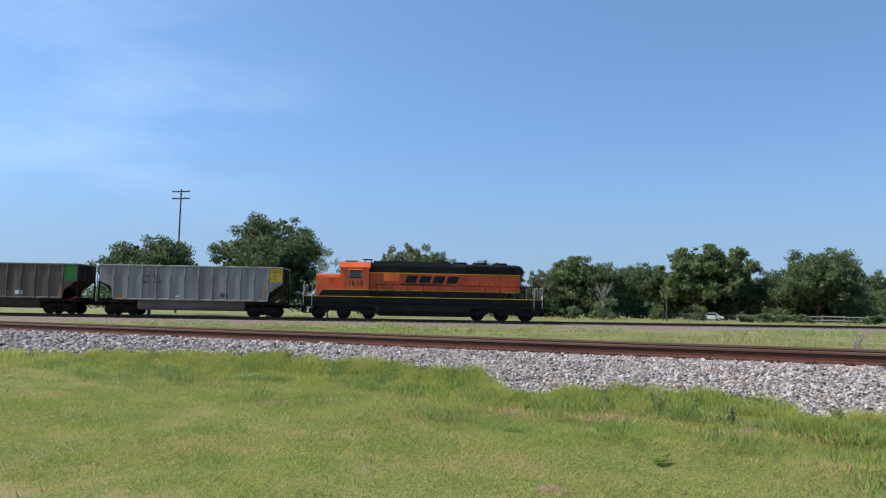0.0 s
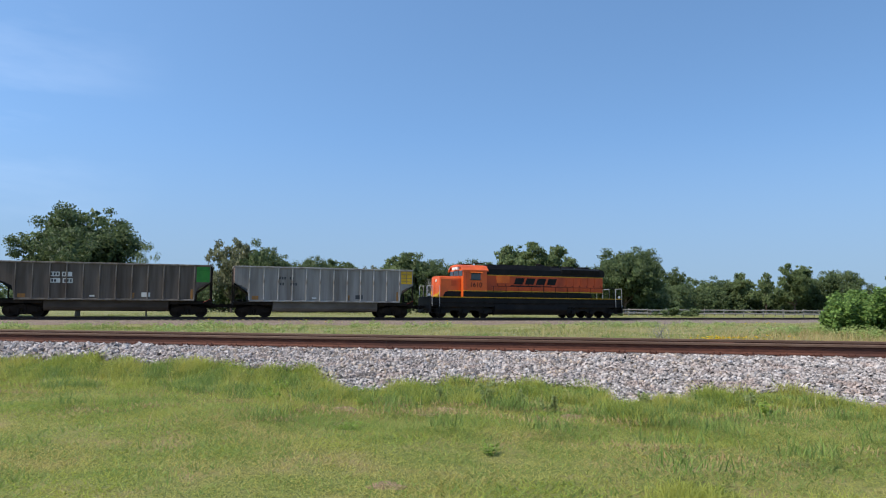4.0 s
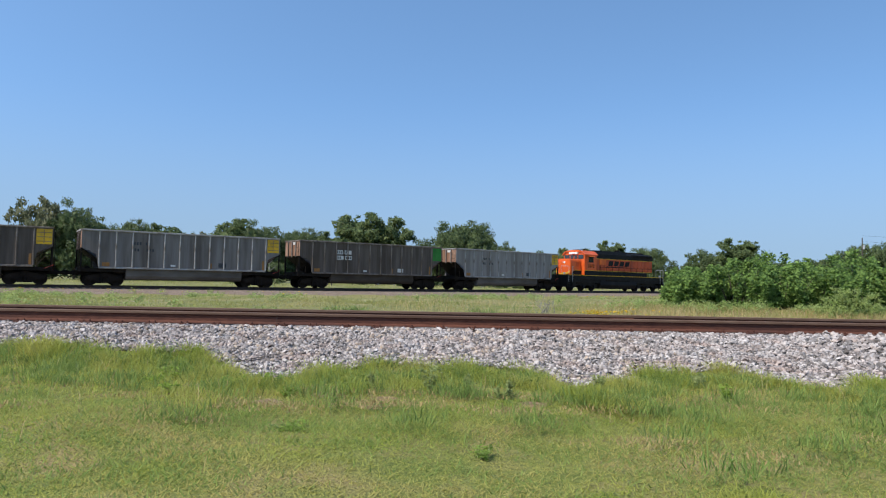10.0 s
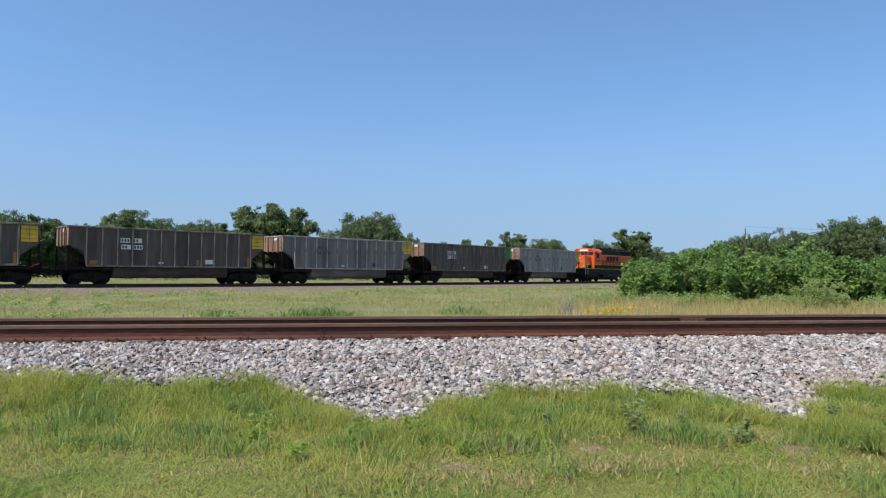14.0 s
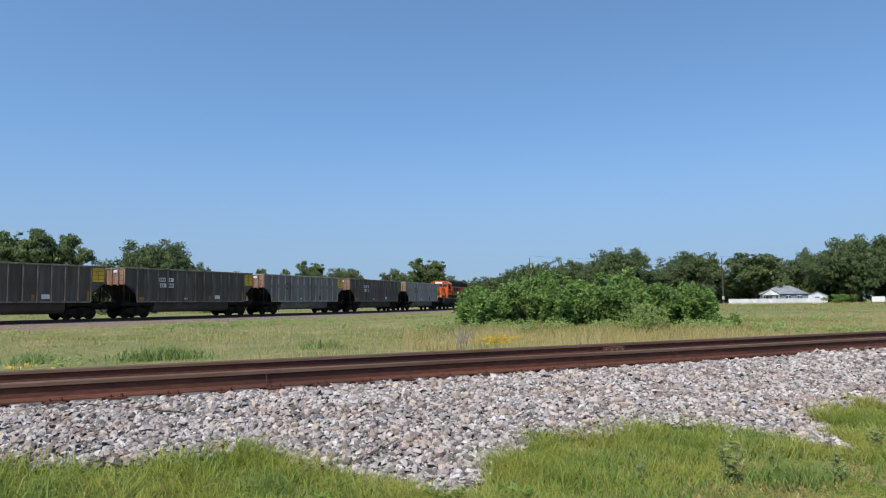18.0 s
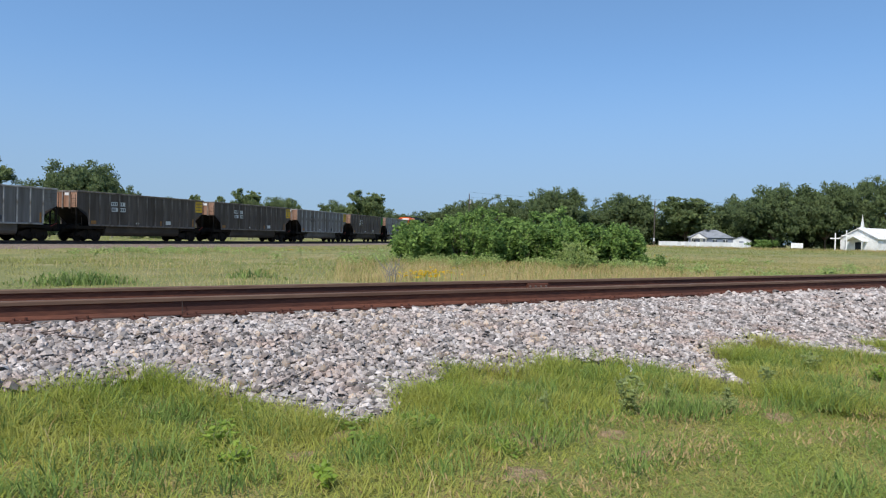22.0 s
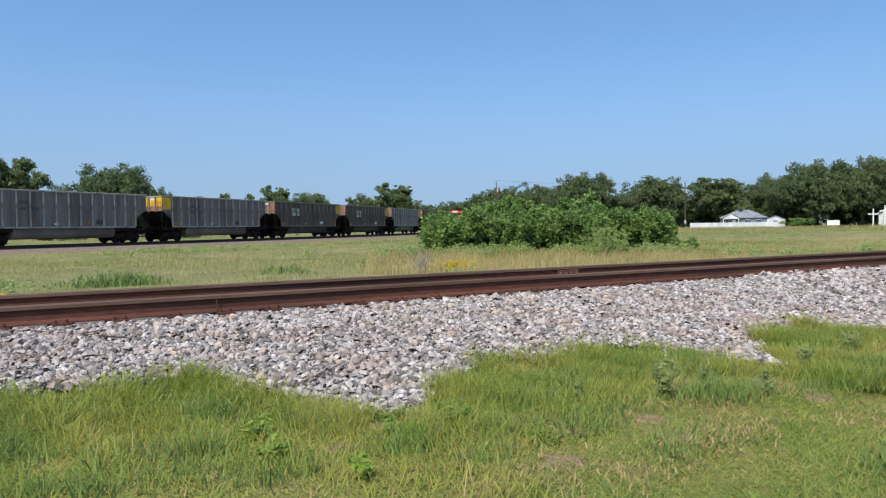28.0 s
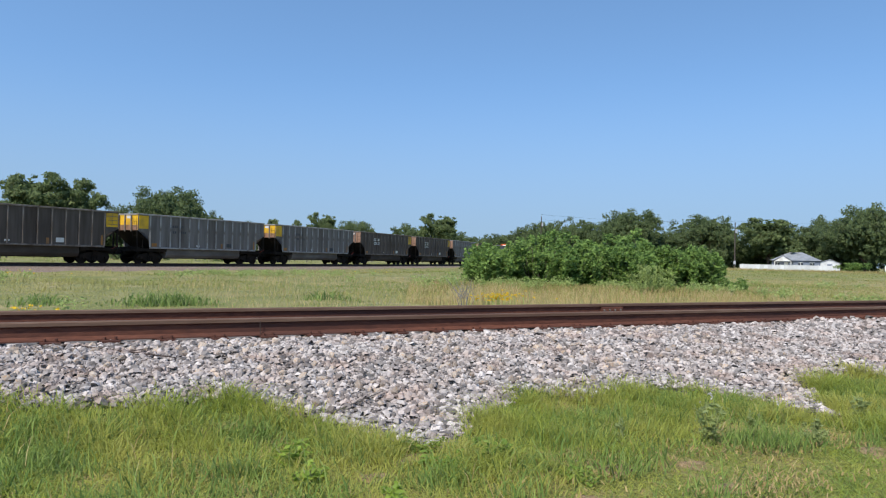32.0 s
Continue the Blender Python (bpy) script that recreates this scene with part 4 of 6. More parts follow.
    part("fuel_tank", Form().prism([(-1.44, 1.28), (-1.50, 0.72), (-1.15, 0.26), (1.15, 0.26), (1.50, 0.72), (1.44, 1.28)], -3.75, 3.75), M_black, loco, "black fuel tank", bevel=0.04)
    for y in (-1.3, 1.3):
        part("air_reservoir", Form().rod((-2.6, y, 1.18), (2.4, y, 1.18), 0.16, n=12), M_under, loco)
    axles = []
    for cx in (-6.55, 6.55):
        tr = thing_part("truck", loco, cx)
        for dx in (-2.05, 0.0, 2.05):
            axles.append(wheelset(0.508, tr, dx, 0.508))
        for s in (-1, 1):
            f = Form().prism([(-2.75, 0.42), (-2.75, 0.78), (-1.2, 1.02), (1.2, 1.02), (2.75, 0.78), (2.75, 0.42), (1.55, 0.42), (1.2, 0.62), (0.55, 0.62), (0.40, 0.42), (-0.40, 0.42), (-0.55, 0.62), (-1.2, 0.62), (-1.55, 0.42)], s * 0.95, s * 1.12, "y")
            part("side_frame", f, M_black, tr, bevel=0.02)
            for dx in (-2.05, 0.0, 2.05):
                part("journal_box", Form().box(dx - 0.2, dx + 0.2, min(s * 1.10, s * 1.25), max(s * 1.10, s * 1.25), 0.34, 0.70, 0.04), M_black, tr)
            part("brake_cylinder", Form().rod((-1.3, s * 1.18, 0.95), (-0.6, s * 1.18, 0.95), 0.12, n=10), M_under, tr)
    return loco, axles


SILVER = "silver-grey aluminium coal gondola with ribbed sides and rusty end"
BROWN = "grimy brown-grey coal gondola with ribbed sides"
loco, loco_axles = locomotive()
TRAIN = [(loco, loco_axles, 21.0, 6.55, 0.508)]
for spec_ in (
    ("silver-grey ribbed coal gondola with rusty end, behind the locomotive", M_alum, M_rib, M_rust, M_yellow, M_inkdark, 11, None),
    (BROWN + " and a green end patch", M_brownside, M_browncap, M_rust, M_green, M_inkpale, 11, None),
    ("silver-grey ribbed coal gondola with rusty end and yellow patch", M_alum_dull, M_rib, M_rust, M_yellow, M_inkdark, 11, None),
    (BROWN + " and a yellow end patch", M_brownside, M_browncap, M_rust, M_yellow, M_inkpale, 12, None),
    (BROWN + ", yellow patch and pale markings", M_brownside, M_browncap, M_rust, M_yellow, M_inkpale, 12, None),
    ("silver-grey coal gondola with a bright yellow end", M_alum_dull, M_rib, M_yellow, M_alum_dull, M_inkdark, 12, None),
    ("silver-grey ribbed coal gondola with a yellow end", M_alum_dull, M_rib, M_yellow, M_alum_dull, M_inkdark, 12, None),
    (BROWN + " near the tail", M_brownside, M_browncap, M_rust, M_yellow, M_inkpale, 12, None),
):
    c_, a_ = coal_car(*spec_)
    TRAIN.append((c_, a_, 16.18, 5.65, 0.457))

# where the head of the train stands along the far track, second by second
HEAD_T = [0, 4, 8, 12, 16, 19, 22, 26, 30, 32]
HEAD_S = [-10.04, 14.21, 37.34, 60.01, 81.41, 96.84, 110.70, 126.12, 136.87, 140.60]
HEAD_FIT = np.polyfit(HEAD_T, HEAD_S, 5)


def head(t):
    return float(np.polyval(HEAD_FIT, t))


# ---- foliage ----
def leaf_cloud(centres, radii, count, size, shell=0.55, single=False):
    """Leaves as small folded lozenges, thick towards the outside of overlapping lobes."""
    w = radii[:, 0] * radii[:, 1] + radii[:, 1] * radii[:, 2]
    pick = rng.choice(len(centres), count, p=w / w.sum())
    d = rng.normal(size=(count, 3))
    d /= np.linalg.norm(d, axis=1)[:, None]
    rad = (shell + (1 - shell) * rng.random(count)) * (1 + 0.10 * rng.normal(size=count))
    p = centres[pick] + d * radii[pick] * rad[:, None]
    s = size * rng.uniform(0.6, 1.35, count)
    R = turns(count)
    if single:
        v = np.einsum("nij,kj->nki", R, np.array([(-0.75, -0.6, 0), (0.75, -0.5, 0), (0, 1.0, 0)])) * s[:, None, None] + p[:, None]
        return v.reshape(-1, 3), np.arange(count * 3).reshape(-1, 3)
    base = np.array([(0, -1.0, 0), (0.55, 0, 0.18), (0, 1.0, 0), (-0.55, 0, 0.18)])
    v = np.einsum("nij,kj->nki", R, base) * s[:, None, None]
    v[..., 2] *= 0.75
    v += p[:, None]
    f = np.array([(0, 1, 2), (0, 2, 3)])[None] + (np.arange(count) * 4)[:, None, None]
    return v.reshape(-1, 3), f.reshape(-1, 3)


def tree_meshes(seed, leaves, spread_, material, lobes=12, open_=0.0, leaf=0.013):
    """Trunk with limbs, and crown, of a tree one unit high and spread_ wide: boughs, each with its own tufts of leaves."""
    r = np.random.default_rng(seed)
    form = Form()
    low = 0.16 + 0.06 * r.random()
    form.rod((0, 0, -0.02), (0.01, 0, low), 0.030, 0.022, 9)
    cs, rs, core, core_r = [], [], [(0, 0, 0.42)], [(spread_ * 0.26, spread_ * 0.26, 0.24)]
    for k in range(lobes):
        turn = 2.4 * k + r.normal() * 0.35
        up = -0.75 + 1.7 * (k + 0.5) / lobes
        flat = math.sqrt(max(0.0, 1 - min(1.0, abs(up)) ** 2))
        q = r.uniform(0.40, 0.70)
        c = np.array([spread_ * 0.5 * q * flat * math.cos(turn), spread_ * 0.5 * q * flat * math.sin(turn), 0.45 + 0.50 * q * up + 0.03 * r.normal()])
        w = spread_ * r.uniform(0.14, 0.225)
        core.append(c)
        core_r.append((w * 0.72, w * 0.72, w * 0.60))
        for _ in range(11):
            d = r.normal(size=3)
            d[2] = abs(d[2]) * 0.9 - 0.35
            d /= np.linalg.norm(d)
            b = w * r.uniform(0.20, 0.42)
            cs.append(c + d * w * r.uniform(0.72, 1.08) * np.array([1, 1, 0.85]))
            rs.append((b * 1.15, b * 1.15, b * 0.72))
        mid = (0.35 * c[0], 0.35 * c[1], low + 0.35 * (c[2] - low))
        form.rod((0, 0, low * 0.92), mid, 0.016, 0.010, 6)
        form.rod(mid, tuple(c), 0.010, 0.003, 5)
    inner = int(leaves * 0.14 * (1 - open_))
    v, f = leaf_cloud(np.array(cs), np.array(rs), leaves - inner, leaf, 0.30, single=True)
    v2, f2 = leaf_cloud(np.array(core), np.array(core_r), inner, leaf * 2.4, 0.45, single=True)
    v, f = np.concatenate([v, v2]), np.concatenate([f, f2 + len(v)])
    v[:, 2] *= 1.0 / np.percentile(v[:, 2], 99.3)
    for a in (0, 1):
        lo, hi = np.percentile(v[:, a], (2.2, 97.8))
        v[:, a] = (v[:, a] - (lo + hi) / 2) * spread_ / (hi - lo)
    return form.mesh("trunk", M_bark), tri_data("crown", v, f, material)


KINDS = {}


def kind_of(key):
    if key not in KINDS:
        spec = {"oak": (3, 16000, 1.15, M_leaf, 15), "oak2": (4, 16000, 1.25, M_leaf, 17), "oak3": (9, 13000, 1.0, M_leaf, 13), "elm": (5, 14000, 0.85, M_leaf_light, 12), "elm2": (6, 10000, 0.75, M_leaf_light, 9),
                "dull": (7, 8000, 0.9, M_leaf_dull, 9), "thin": (8, 2400, 1.0, M_leaf_light, 6, 0.9), "big": (11, 34000, 1.1, M_leaf, 18), "round": (12, 27000, 1.35, M_leaf, 24), "fill": (14, 4400, 1.2, M_leaf, 12), "fill2": (15, 4400, 1.0, M_leaf_light, 11)}[key]
        KINDS[key] = tree_meshes(*spec, leaf={"big": 0.0100, "round": 0.0150, "fill": 0.0180, "fill2": 0.0180}.get(key, 0.0130))
    return KINDS[key]


WORDS = {"oak": "dark green spreading oak in full leaf", "oak2": "broad dark green oak in full leaf", "oak3": "dark green rounded tree in full leaf", "elm": "mid-green elm with an uneven crown", "elm2": "slim light green tree with open crown",
         "dull": "dusty grey-green tree thinning in the crown", "thin": "sparse young tree with feathery leaves", "big": "large leafy tree standing behind the tracks", "round": "dense round dark green tree", "fill": "dark green tree in the wooded field edge", "fill2": "mid-green tree in the wooded field edge"}
SPREAD = {"oak": 1.15, "oak2": 1.25, "oak3": 1.0, "elm": 0.85, "elm2": 0.75, "dull": 0.9, "thin": 1.0, "big": 1.1, "round": 1.35, "fill": 1.2, "fill2": 1.0}


def tree(key, x, y, top, wide, group, turn=None):
    trunk, crown = kind_of(key)
    t = thing("tree", WORDS[key], "tree", group)
    part("trunk", trunk, M_bark, t)
    part("crown", crown, M_leaf, t)
    z = float(land(x, y)) - 0.1
    high = top - z
    k = wide / SPREAD[key] / high * 0.95
    t.matrix_basis = pose(x, y, z, 0, 0, (x * 37 + y * 11) % 360 if turn is None else turn) @ Matrix.Diagonal((high * k, high * k, high, 1))
    return t


WEST = [("round", -61.1, 51.5, 8.6, 10.8), ("big", -44.0, 53.1, 11.0, 11.4), ("thin", -36.1, 53.4, 7.0, 3.6)]
MIDDLE = [("dull", -62.5, 121, 14.4, 9), ("oak", -57, 124, 13.4, 11), ("oak2", -50, 136, 11.6, 10), ("elm", -45, 138, 11.0, 8), ("elm", -35.5, 152, 13.6, 11), ("oak", -28, 155, 12.8, 13), ("oak2", -20, 166, 12.6, 13),
          ("elm", -13.5, 166, 12.0, 10), ("elm", -6.7, 156.8, 16.3, 12.6), ("elm2", 1.3, 159.3, 15.6, 9.6), ("elm", -2.6, 163.0, 14.2, 11), ("oak", 8.0, 166.0, 10.0, 12), ("round", 17.4, 152.2, 14.0, 16.2), ("oak3", 32.6, 188.4, 11.6, 6), ("dull", -40, 146, 10.2, 6)]
NORTH = [("oak", 46, 200, 9.5, 12), ("elm2", 50.5, 195, 10.8, 6), ("elm2", 56.7, 193.7, 10.7, 4), ("elm", 64.7, 196.7, 13.2, 9), ("oak2", 78.8, 208, 12.0, 13), ("oak", 71, 205, 10.4, 10), ("oak3", 93.0, 196.9, 11.3, 11),
         ("elm", 97.2, 184.5, 13.8, 12), ("oak2", 108.6, 194.6, 9.2, 12), ("oak", 117, 196, 8.4, 10), ("oak2", 125, 192, 9.0, 12)]
EAST = [("oak", 131.6, 188.6, 11.9, 11), ("oak2", 119.6, 157.0, 11.6, 11), ("oak", 125.3, 149.6, 12.4, 11), ("round", 127.4, 135.4, 13.8, 15.5), ("oak", 142.1, 135.6, 9.6, 12), ("oak2", 152.8, 131.8, 13.6, 16), ("elm", 162.9, 119.8, 12.9, 14),
        ("oak", 177.0, 117.5, 12.2, 12.5), ("round", 175.9, 102.4, 15.8, 17.5), ("oak3", 185.6, 118.1, 14.3, 9), ("round", 186.1, 94.5, 16.2, 14), ("oak2", 195.8, 86.6, 18, 16), ("elm", 200.3, 75.7, 17, 13.5), ("oak", 207.4, 68.7, 15.7, 16), ("oak2", 159.8, 136.3, 11.6, 13.4)]
for group_, rows_ in (("grove west of the train", WEST), ("tree line behind the train", MIDDLE), ("distant northern tree line", NORTH), ("trees round the house", EAST)):
    for row in rows_:
        tree(*row, group_)

# low woods and scrub that close the gaps under the tree line
WOODS = [(-75, 118), (-58, 124), (-44, 140), (-30, 152), (-14, 162), (0, 160), (20, 156), (40, 190), (70, 202), (100, 192), (128, 190), (124, 150), (150, 134), (176, 114), (190, 92), (212, 60)]
for (xa, ya), (xb, yb) in zip(WOODS[:-1], WOODS[1:]):
    n = max(1, int(math.hypot(xb - xa, yb - ya) / 6.0))
    for k in range(n):
        f_ = (k + 0.5 + rng.uniform(-0.3, 0.3)) / n
        x, y = xa + (xb - xa) * f_, ya + (yb - ya) * f_
        out = Vector((x - 5, y + 9)).normalized() * rng.uniform(4, 12)
        top = rng.uniform(7.0, 9.6)
        tree("fill" if rng.random() < 0.7 else "fill2", x + out.x, y + out.y, top, top * rng.uniform(1.0, 1.4), "wooded field edge", turn=rng.uniform(0, 360))
cs, rs = [], []
for (xa, ya), (xb, yb) in zip(WOODS[:-1], WOODS[1:]):
    n = max(4, int(math.hypot(xb - xa, yb - ya) / 1.3))
    for k in range(n):
        f_ = (k + rng.random()) / n
        h = rng.uniform(2.6, 6.4)
        cs.append((xa + (xb - xa) * f_ + rng.normal() * 2, ya + (yb - ya) * f_ + 3 + rng.normal() * 2.5, h * 0.55 - 0.5))
        rs.append((rng.uniform(2.0, 3.6), rng.uniform(1.4, 2.4), h * 0.62))
v, f = leaf_cloud(np.array(cs), np.array(rs), 120000, 0.30, 0.4, single=True)
lone("undergrowth", tri_data("undergrowth", v, f, M_leaf), None, "dark scrub and low woods along the field edge", "undergrowth", kind="stuff")
# farther woods on the skyline
cs, rs = [], []
for k in range(260):
    a = math.radians(-100 + 200 * k / 260 + rng.normal() * 0.6)
    d = rng.uniform(300, 380)
    h = rng.uniform(7, 12)
    cs.append((5 + d * math.sin(a), -10 + d * math.cos(a), h * 0.45))
    rs.append((rng.uniform(5, 9), rng.uniform(5, 8), h * 0.55))
v, f = leaf_cloud(np.array(cs), np.array(rs), 52000, 0.85, 0.4, single=True)
lone("far_woods", tri_data("far_woods", v, f, M_leaf), None, "hazy line of distant woods on the horizon", "woods", kind="stuff")

# thicket beside the near track
BUSHES = [(19.6, 19.3, 2.0, 1.5), (19.4, 20.2, 1.8, 1.3), (28.2, 15.6, 1.9, 1.6), (29.3, 16.2, 2.2, 1.8), (20.2, 21.2, 2.0, 1.72), (27.4, 16.3, 2.6, 1.78), (29.5, 17.7, 2.4, 1.82), (20.2, 20.6, 2.6, 1.72), (21.6, 22.6, 3.2, 1.72), (20.2, 19.9, 3.2, 1.72), (22.6, 22.1, 3.4, 1.86), (21.6, 19.1, 3.2, 2.13), (23.8, 20.7, 3.6, 2.34), (22.7, 17.8, 3.2, 1.95), (25.3, 20.2, 3.6, 1.94), (24.0, 17.3, 3.4, 1.88), (26.7, 19.6, 3.6, 2.23), (25.4, 16.7, 3.2, 2.22), (28.2, 19.0, 3.4, 2.11), (27.0, 16.6, 2.8, 1.89), (23.3, 25.1, 3.2, 1.72), (26.6, 24.2, 3.4, 2.29), (29.2, 22.1, 3.4, 2.3)]
for i, (x, y, wd, high) in enumerate(BUSHES):
    b = thing("bush", "dense leafy green bush in a thicket beside the track", "bush", "thicket beside the track")
    stems = Form()
    cs, rs = [], []
    for k in range(16):
        a, q = rng.uniform(0, 6.28), rng.uniform(0, 1) ** 0.6
        top = (wd * 0.52 * q * math.cos(a), wd * 0.52 * q * math.sin(a), high * (1.06 - 0.28 * q * q) * rng.uniform(0.62, 1.13))
        stems.rod((0.25 * top[0], 0.25 * top[1], -0.05), tuple(0.96 * c for c in top), 0.022, 0.006, 5)
        for j in range(4):
            h = (0.18 + 0.82 * j / 3) * top[2]
            cs.append((top[0] * (0.55 + 0.45 * h / top[2]) + rng.normal() * 0.1, top[1] * (0.55 + 0.45 * h / top[2]) + rng.normal() * 0.1, h))
            rs.append((0.26, 0.26, 0.30))
    v, f = leaf_cloud(np.array(cs), np.array(rs), 4400, 0.092, 0.35)
    part("stem", stems, M_bark, b)
    part("leaves", tri_data("leaves", v, f, M_bush), M_bush, b)
    b.location = (x, y, float(land(x, y)))


for x, y, wd, high, name_ in ((160.5, 95.3, 5.4, 2.5, "rounded green garden shrub beside the white fence"), (28.6, 14.2, 1.3, 0.8, "small bush at the edge of the meadow thicket"), (27.2, 12.6, 1.0, 0.6, "small bush at the edge of the meadow thicket")):
    b = thing("shrub", name_, "shrub")
    cs = np.stack([rng.normal(0, wd * 0.2, 22), rng.normal(0, wd * 0.2, 22), rng.uniform(0.15, 0.8, 22) * high], -1)
    stems = Form()
    for c in cs[::3]:
        stems.rod((0.2 * c[0], 0.2 * c[1], -0.05), tuple(c), 0.012 * wd, 0.004 * wd, 5)
    part("stem", stems, M_bark, b)
    v, f = leaf_cloud(cs, np.tile([wd * 0.19, wd * 0.19, high * 0.2], (22, 1)), 2600, 0.035 * wd, 0.4)
    part("leaves", tri_data("leaves", v, f, M_bush), M_bush, b)
    b.location = (x, y, float(land(x, y)))


# ---- grass ----
def blades(x, y, z, high, wide, lean, material, name, label, category="grass", plain=False):
    """Blades of grass, bent, or plain where they are short or far."""
    n = len(x)
    a = rng.uniform(0, 2 * math.pi, n)
    ca, sa = np.cos(a), np.sin(a)
    b = a + rng.normal(0, 0.9, n) + 1.57
    k = lean * rng.uniform(0.2, 1.0, n) * high
    bx_, by_ = k * np.cos(b), k * np.sin(b)
    P = np.stack([x, y, z], -1)
    side = np.stack([ca, sa, 0 * ca], -1) * (wide / 2)[:, None]
    mid = P + np.stack([bx_ * 0.35, by_ * 0.35, high * 0.58], -1)
    tip = P + np.stack([bx_, by_, high * np.sqrt(np.clip(1 - (lean * 0.5) ** 2, 0.3, 1))], -1)
    if plain:
        v = np.stack([P - side, P + side, tip], 1)
        return lone(name, tri_data(name, v.reshape(-1, 3), np.arange(3 * n).reshape(-1, 3), material), None, label, category, kind="stuff")
    v = np.stack([P - side, P + side, mid - side * 0.75, mid + side * 0.75, tip], 1)
    f = np.array([(0, 1, 3), (0, 3, 2), (2, 3, 4)])[None] + (np.arange(n) * 5)[:, None, None]
    return lone(name, tri_data(name, v.reshape(-1, 3), f.reshape(-1, 3), material), None, label, category, kind="stuff")


def clumped(n, x0, x1, y0, y1, clumps, sd):
    """Places gathered round random clump centres."""
    cx, cy = rng.uniform(x0, x1, clumps), rng.uniform(y0, y1, clumps)
    i = rng.integers(0, clumps, n)
    return cx[i] + rng.normal(0, sd, n), cy[i] + rng.normal(0, sd, n)


# mown lawn nearest the camera's way
def patchy(x, y):
    return 0.5 + 0.5 * np.sin(2.7 * x + 1.1 * y + 2 * np.sin(0.7 * y)) * np.sin(3.3 * y - 0.8 * x + np.sin(1.9 * x))


BARE = ((7.02, -4.34, 0.15), (6.90, -4.76, 0.15), (6.39, -4.26, 0.20), (8.52, -4.63, 0.18), (5.32, -3.66, 0.2), (7.25, -7.68, 0.18), (5.9, -4.75, 0.18))


def worn(x, y):
    """True where the earth is bare."""
    out = np.zeros(len(x), bool)
    for bx0, by0, bw in BARE:
        out |= ((x - bx0) / bw) ** 2 + ((y - by0) / (0.75 * bw)) ** 2 < rng.uniform(0.3, 1.1, len(x))
    return out


for x0, x1, n in ((-9.0, -0.5, 40000), (-0.5, 13.5, 200000), (13.5, 20.0, 26000)):
    x, y = rng.uniform(x0, x1, n), rng.uniform(-9.2, -3.2, n)
    k = (y < edge(x) - 0.5) & (rng.random(n) < 0.45 + 0.75 * patchy(x, y)) & ~worn(x, y)
    x, y = x[k], y[k]
    h = rng.gamma(4.0, 0.0085, len(x)).clip(0.012, 0.075) * (0.6 + 0.8 * patchy(0.6 * x, 0.8 * y))
    blades(x, y, land(x, y) - 0.004, h, rng.uniform(0.009, 0.017, len(x)), 1.7, M_grass, "lawn_grass", "short green and yellowing mown grass", plain=True)
x, y = rng.uniform(-40, 60, 30000), rng.uniform(-12, -3.2, 30000)
k = ((x < -9) | (x > 20) | (y < -9.2)) & (y < edge(x) - 0.3)
x, y = x[k], y[k]
blades(x, y, land(x, y) - 0.005, rng.uniform(0.06, 0.14, len(x)), np.full(len(x), 0.022), 0.8, M_grass, "lawn_grass", "short green and yellowing mown grass", plain=True)
# uncut fringe along the ballast
def mounds(x, y):
    """Soft hummocks of the uncut grass, 0 to 1."""
    return 0.5 + 0.25 * np.sin(3.9 * x + 1.3 * np.sin(2.3 * y)) * np.cos(3.1 * y - 0.9 * x) + 0.25 * np.sin(7.7 * x + 4.1 * y + 2 * np.sin(1.7 * x))


n = 145000
x = rng.uniform(-5, 17, n)
off = rng.gamma(1.7, 0.62, n)
y = edge(x) + 0.06 - off + rng.normal(0, 0.07, n)
k = (off < np.where(x < 5.5, 2.6, 1.5 + 0.25 * np.sin(2.1 * x))) & (rng.random(n) < 0.22 + 0.95 * mounds(x, y)) & ~worn(x, y)
x, y, off = x[k], y[k], off[k]
h = rng.gamma(6.0, 0.025, len(x)).clip(0.03, 0.30) * np.exp(-off / 2.4) * (0.32 + 1.25 * mounds(x, y)) * np.clip(0.5 + off * 2.5, 0, 1)
blades(x, y, np.maximum(land(x, y), bed(y) - 0.02) - 0.005, h, rng.uniform(0.0042, 0.0092, len(x)), 1.9, M_tall, "tall_grass", "uncut bright green grass fringing the ballast")
x = rng.uniform(-60, 60, 30000)
y = edge(x) - rng.gamma(1.6, 0.6, len(x))
k = (x < -5) | (x > 17)
x, y = x[k], y[k]
blades(x, y, np.maximum(land(x, y), bed(y) - 0.02), rng.uniform(0.1, 0.3, len(x)), np.full(len(x), 0.028), 0.7, M_tall, "tall_grass", "uncut bright green grass fringing the ballast")
# darker leafy clumps in the fringe and tufts in the lawn
n = 26000
cx, cy = rng.uniform(-4, 16, 240), rng.gamma(2.0, 0.55, 240)
cy = edge(cx) - 0.1 - cy
i = rng.integers(0, 240, n)
x, y = cx[i] + rng.normal(0, 0.16, n), cy[i] + rng.normal(0, 0.10, n)
k = y < edge(x) + 0.02
x, y, i = x[k], y[k], i[k]
blades(x, y, np.maximum(land(x, y), bed(y) - 0.02) - 0.005, rng.gamma(5, 0.024, len(x)).clip(0.03, 0.24), rng.uniform(0.005, 0.011, len(x)), 1.3, M_deep, "tall_grass", "dark green grass clumps in the uncut fringe")
n = 62000
cx, cy = rng.uniform(-7, 16, 560), rng.uniform(-9.0, -3.6, 560)
i = rng.integers(0, 560, n)
x, y = cx[i] + rng.normal(0, 0.24, n), cy[i] + rng.normal(0, 0.13, n)
k = y < edge(x) - 0.4
x, y = x[k], y[k]
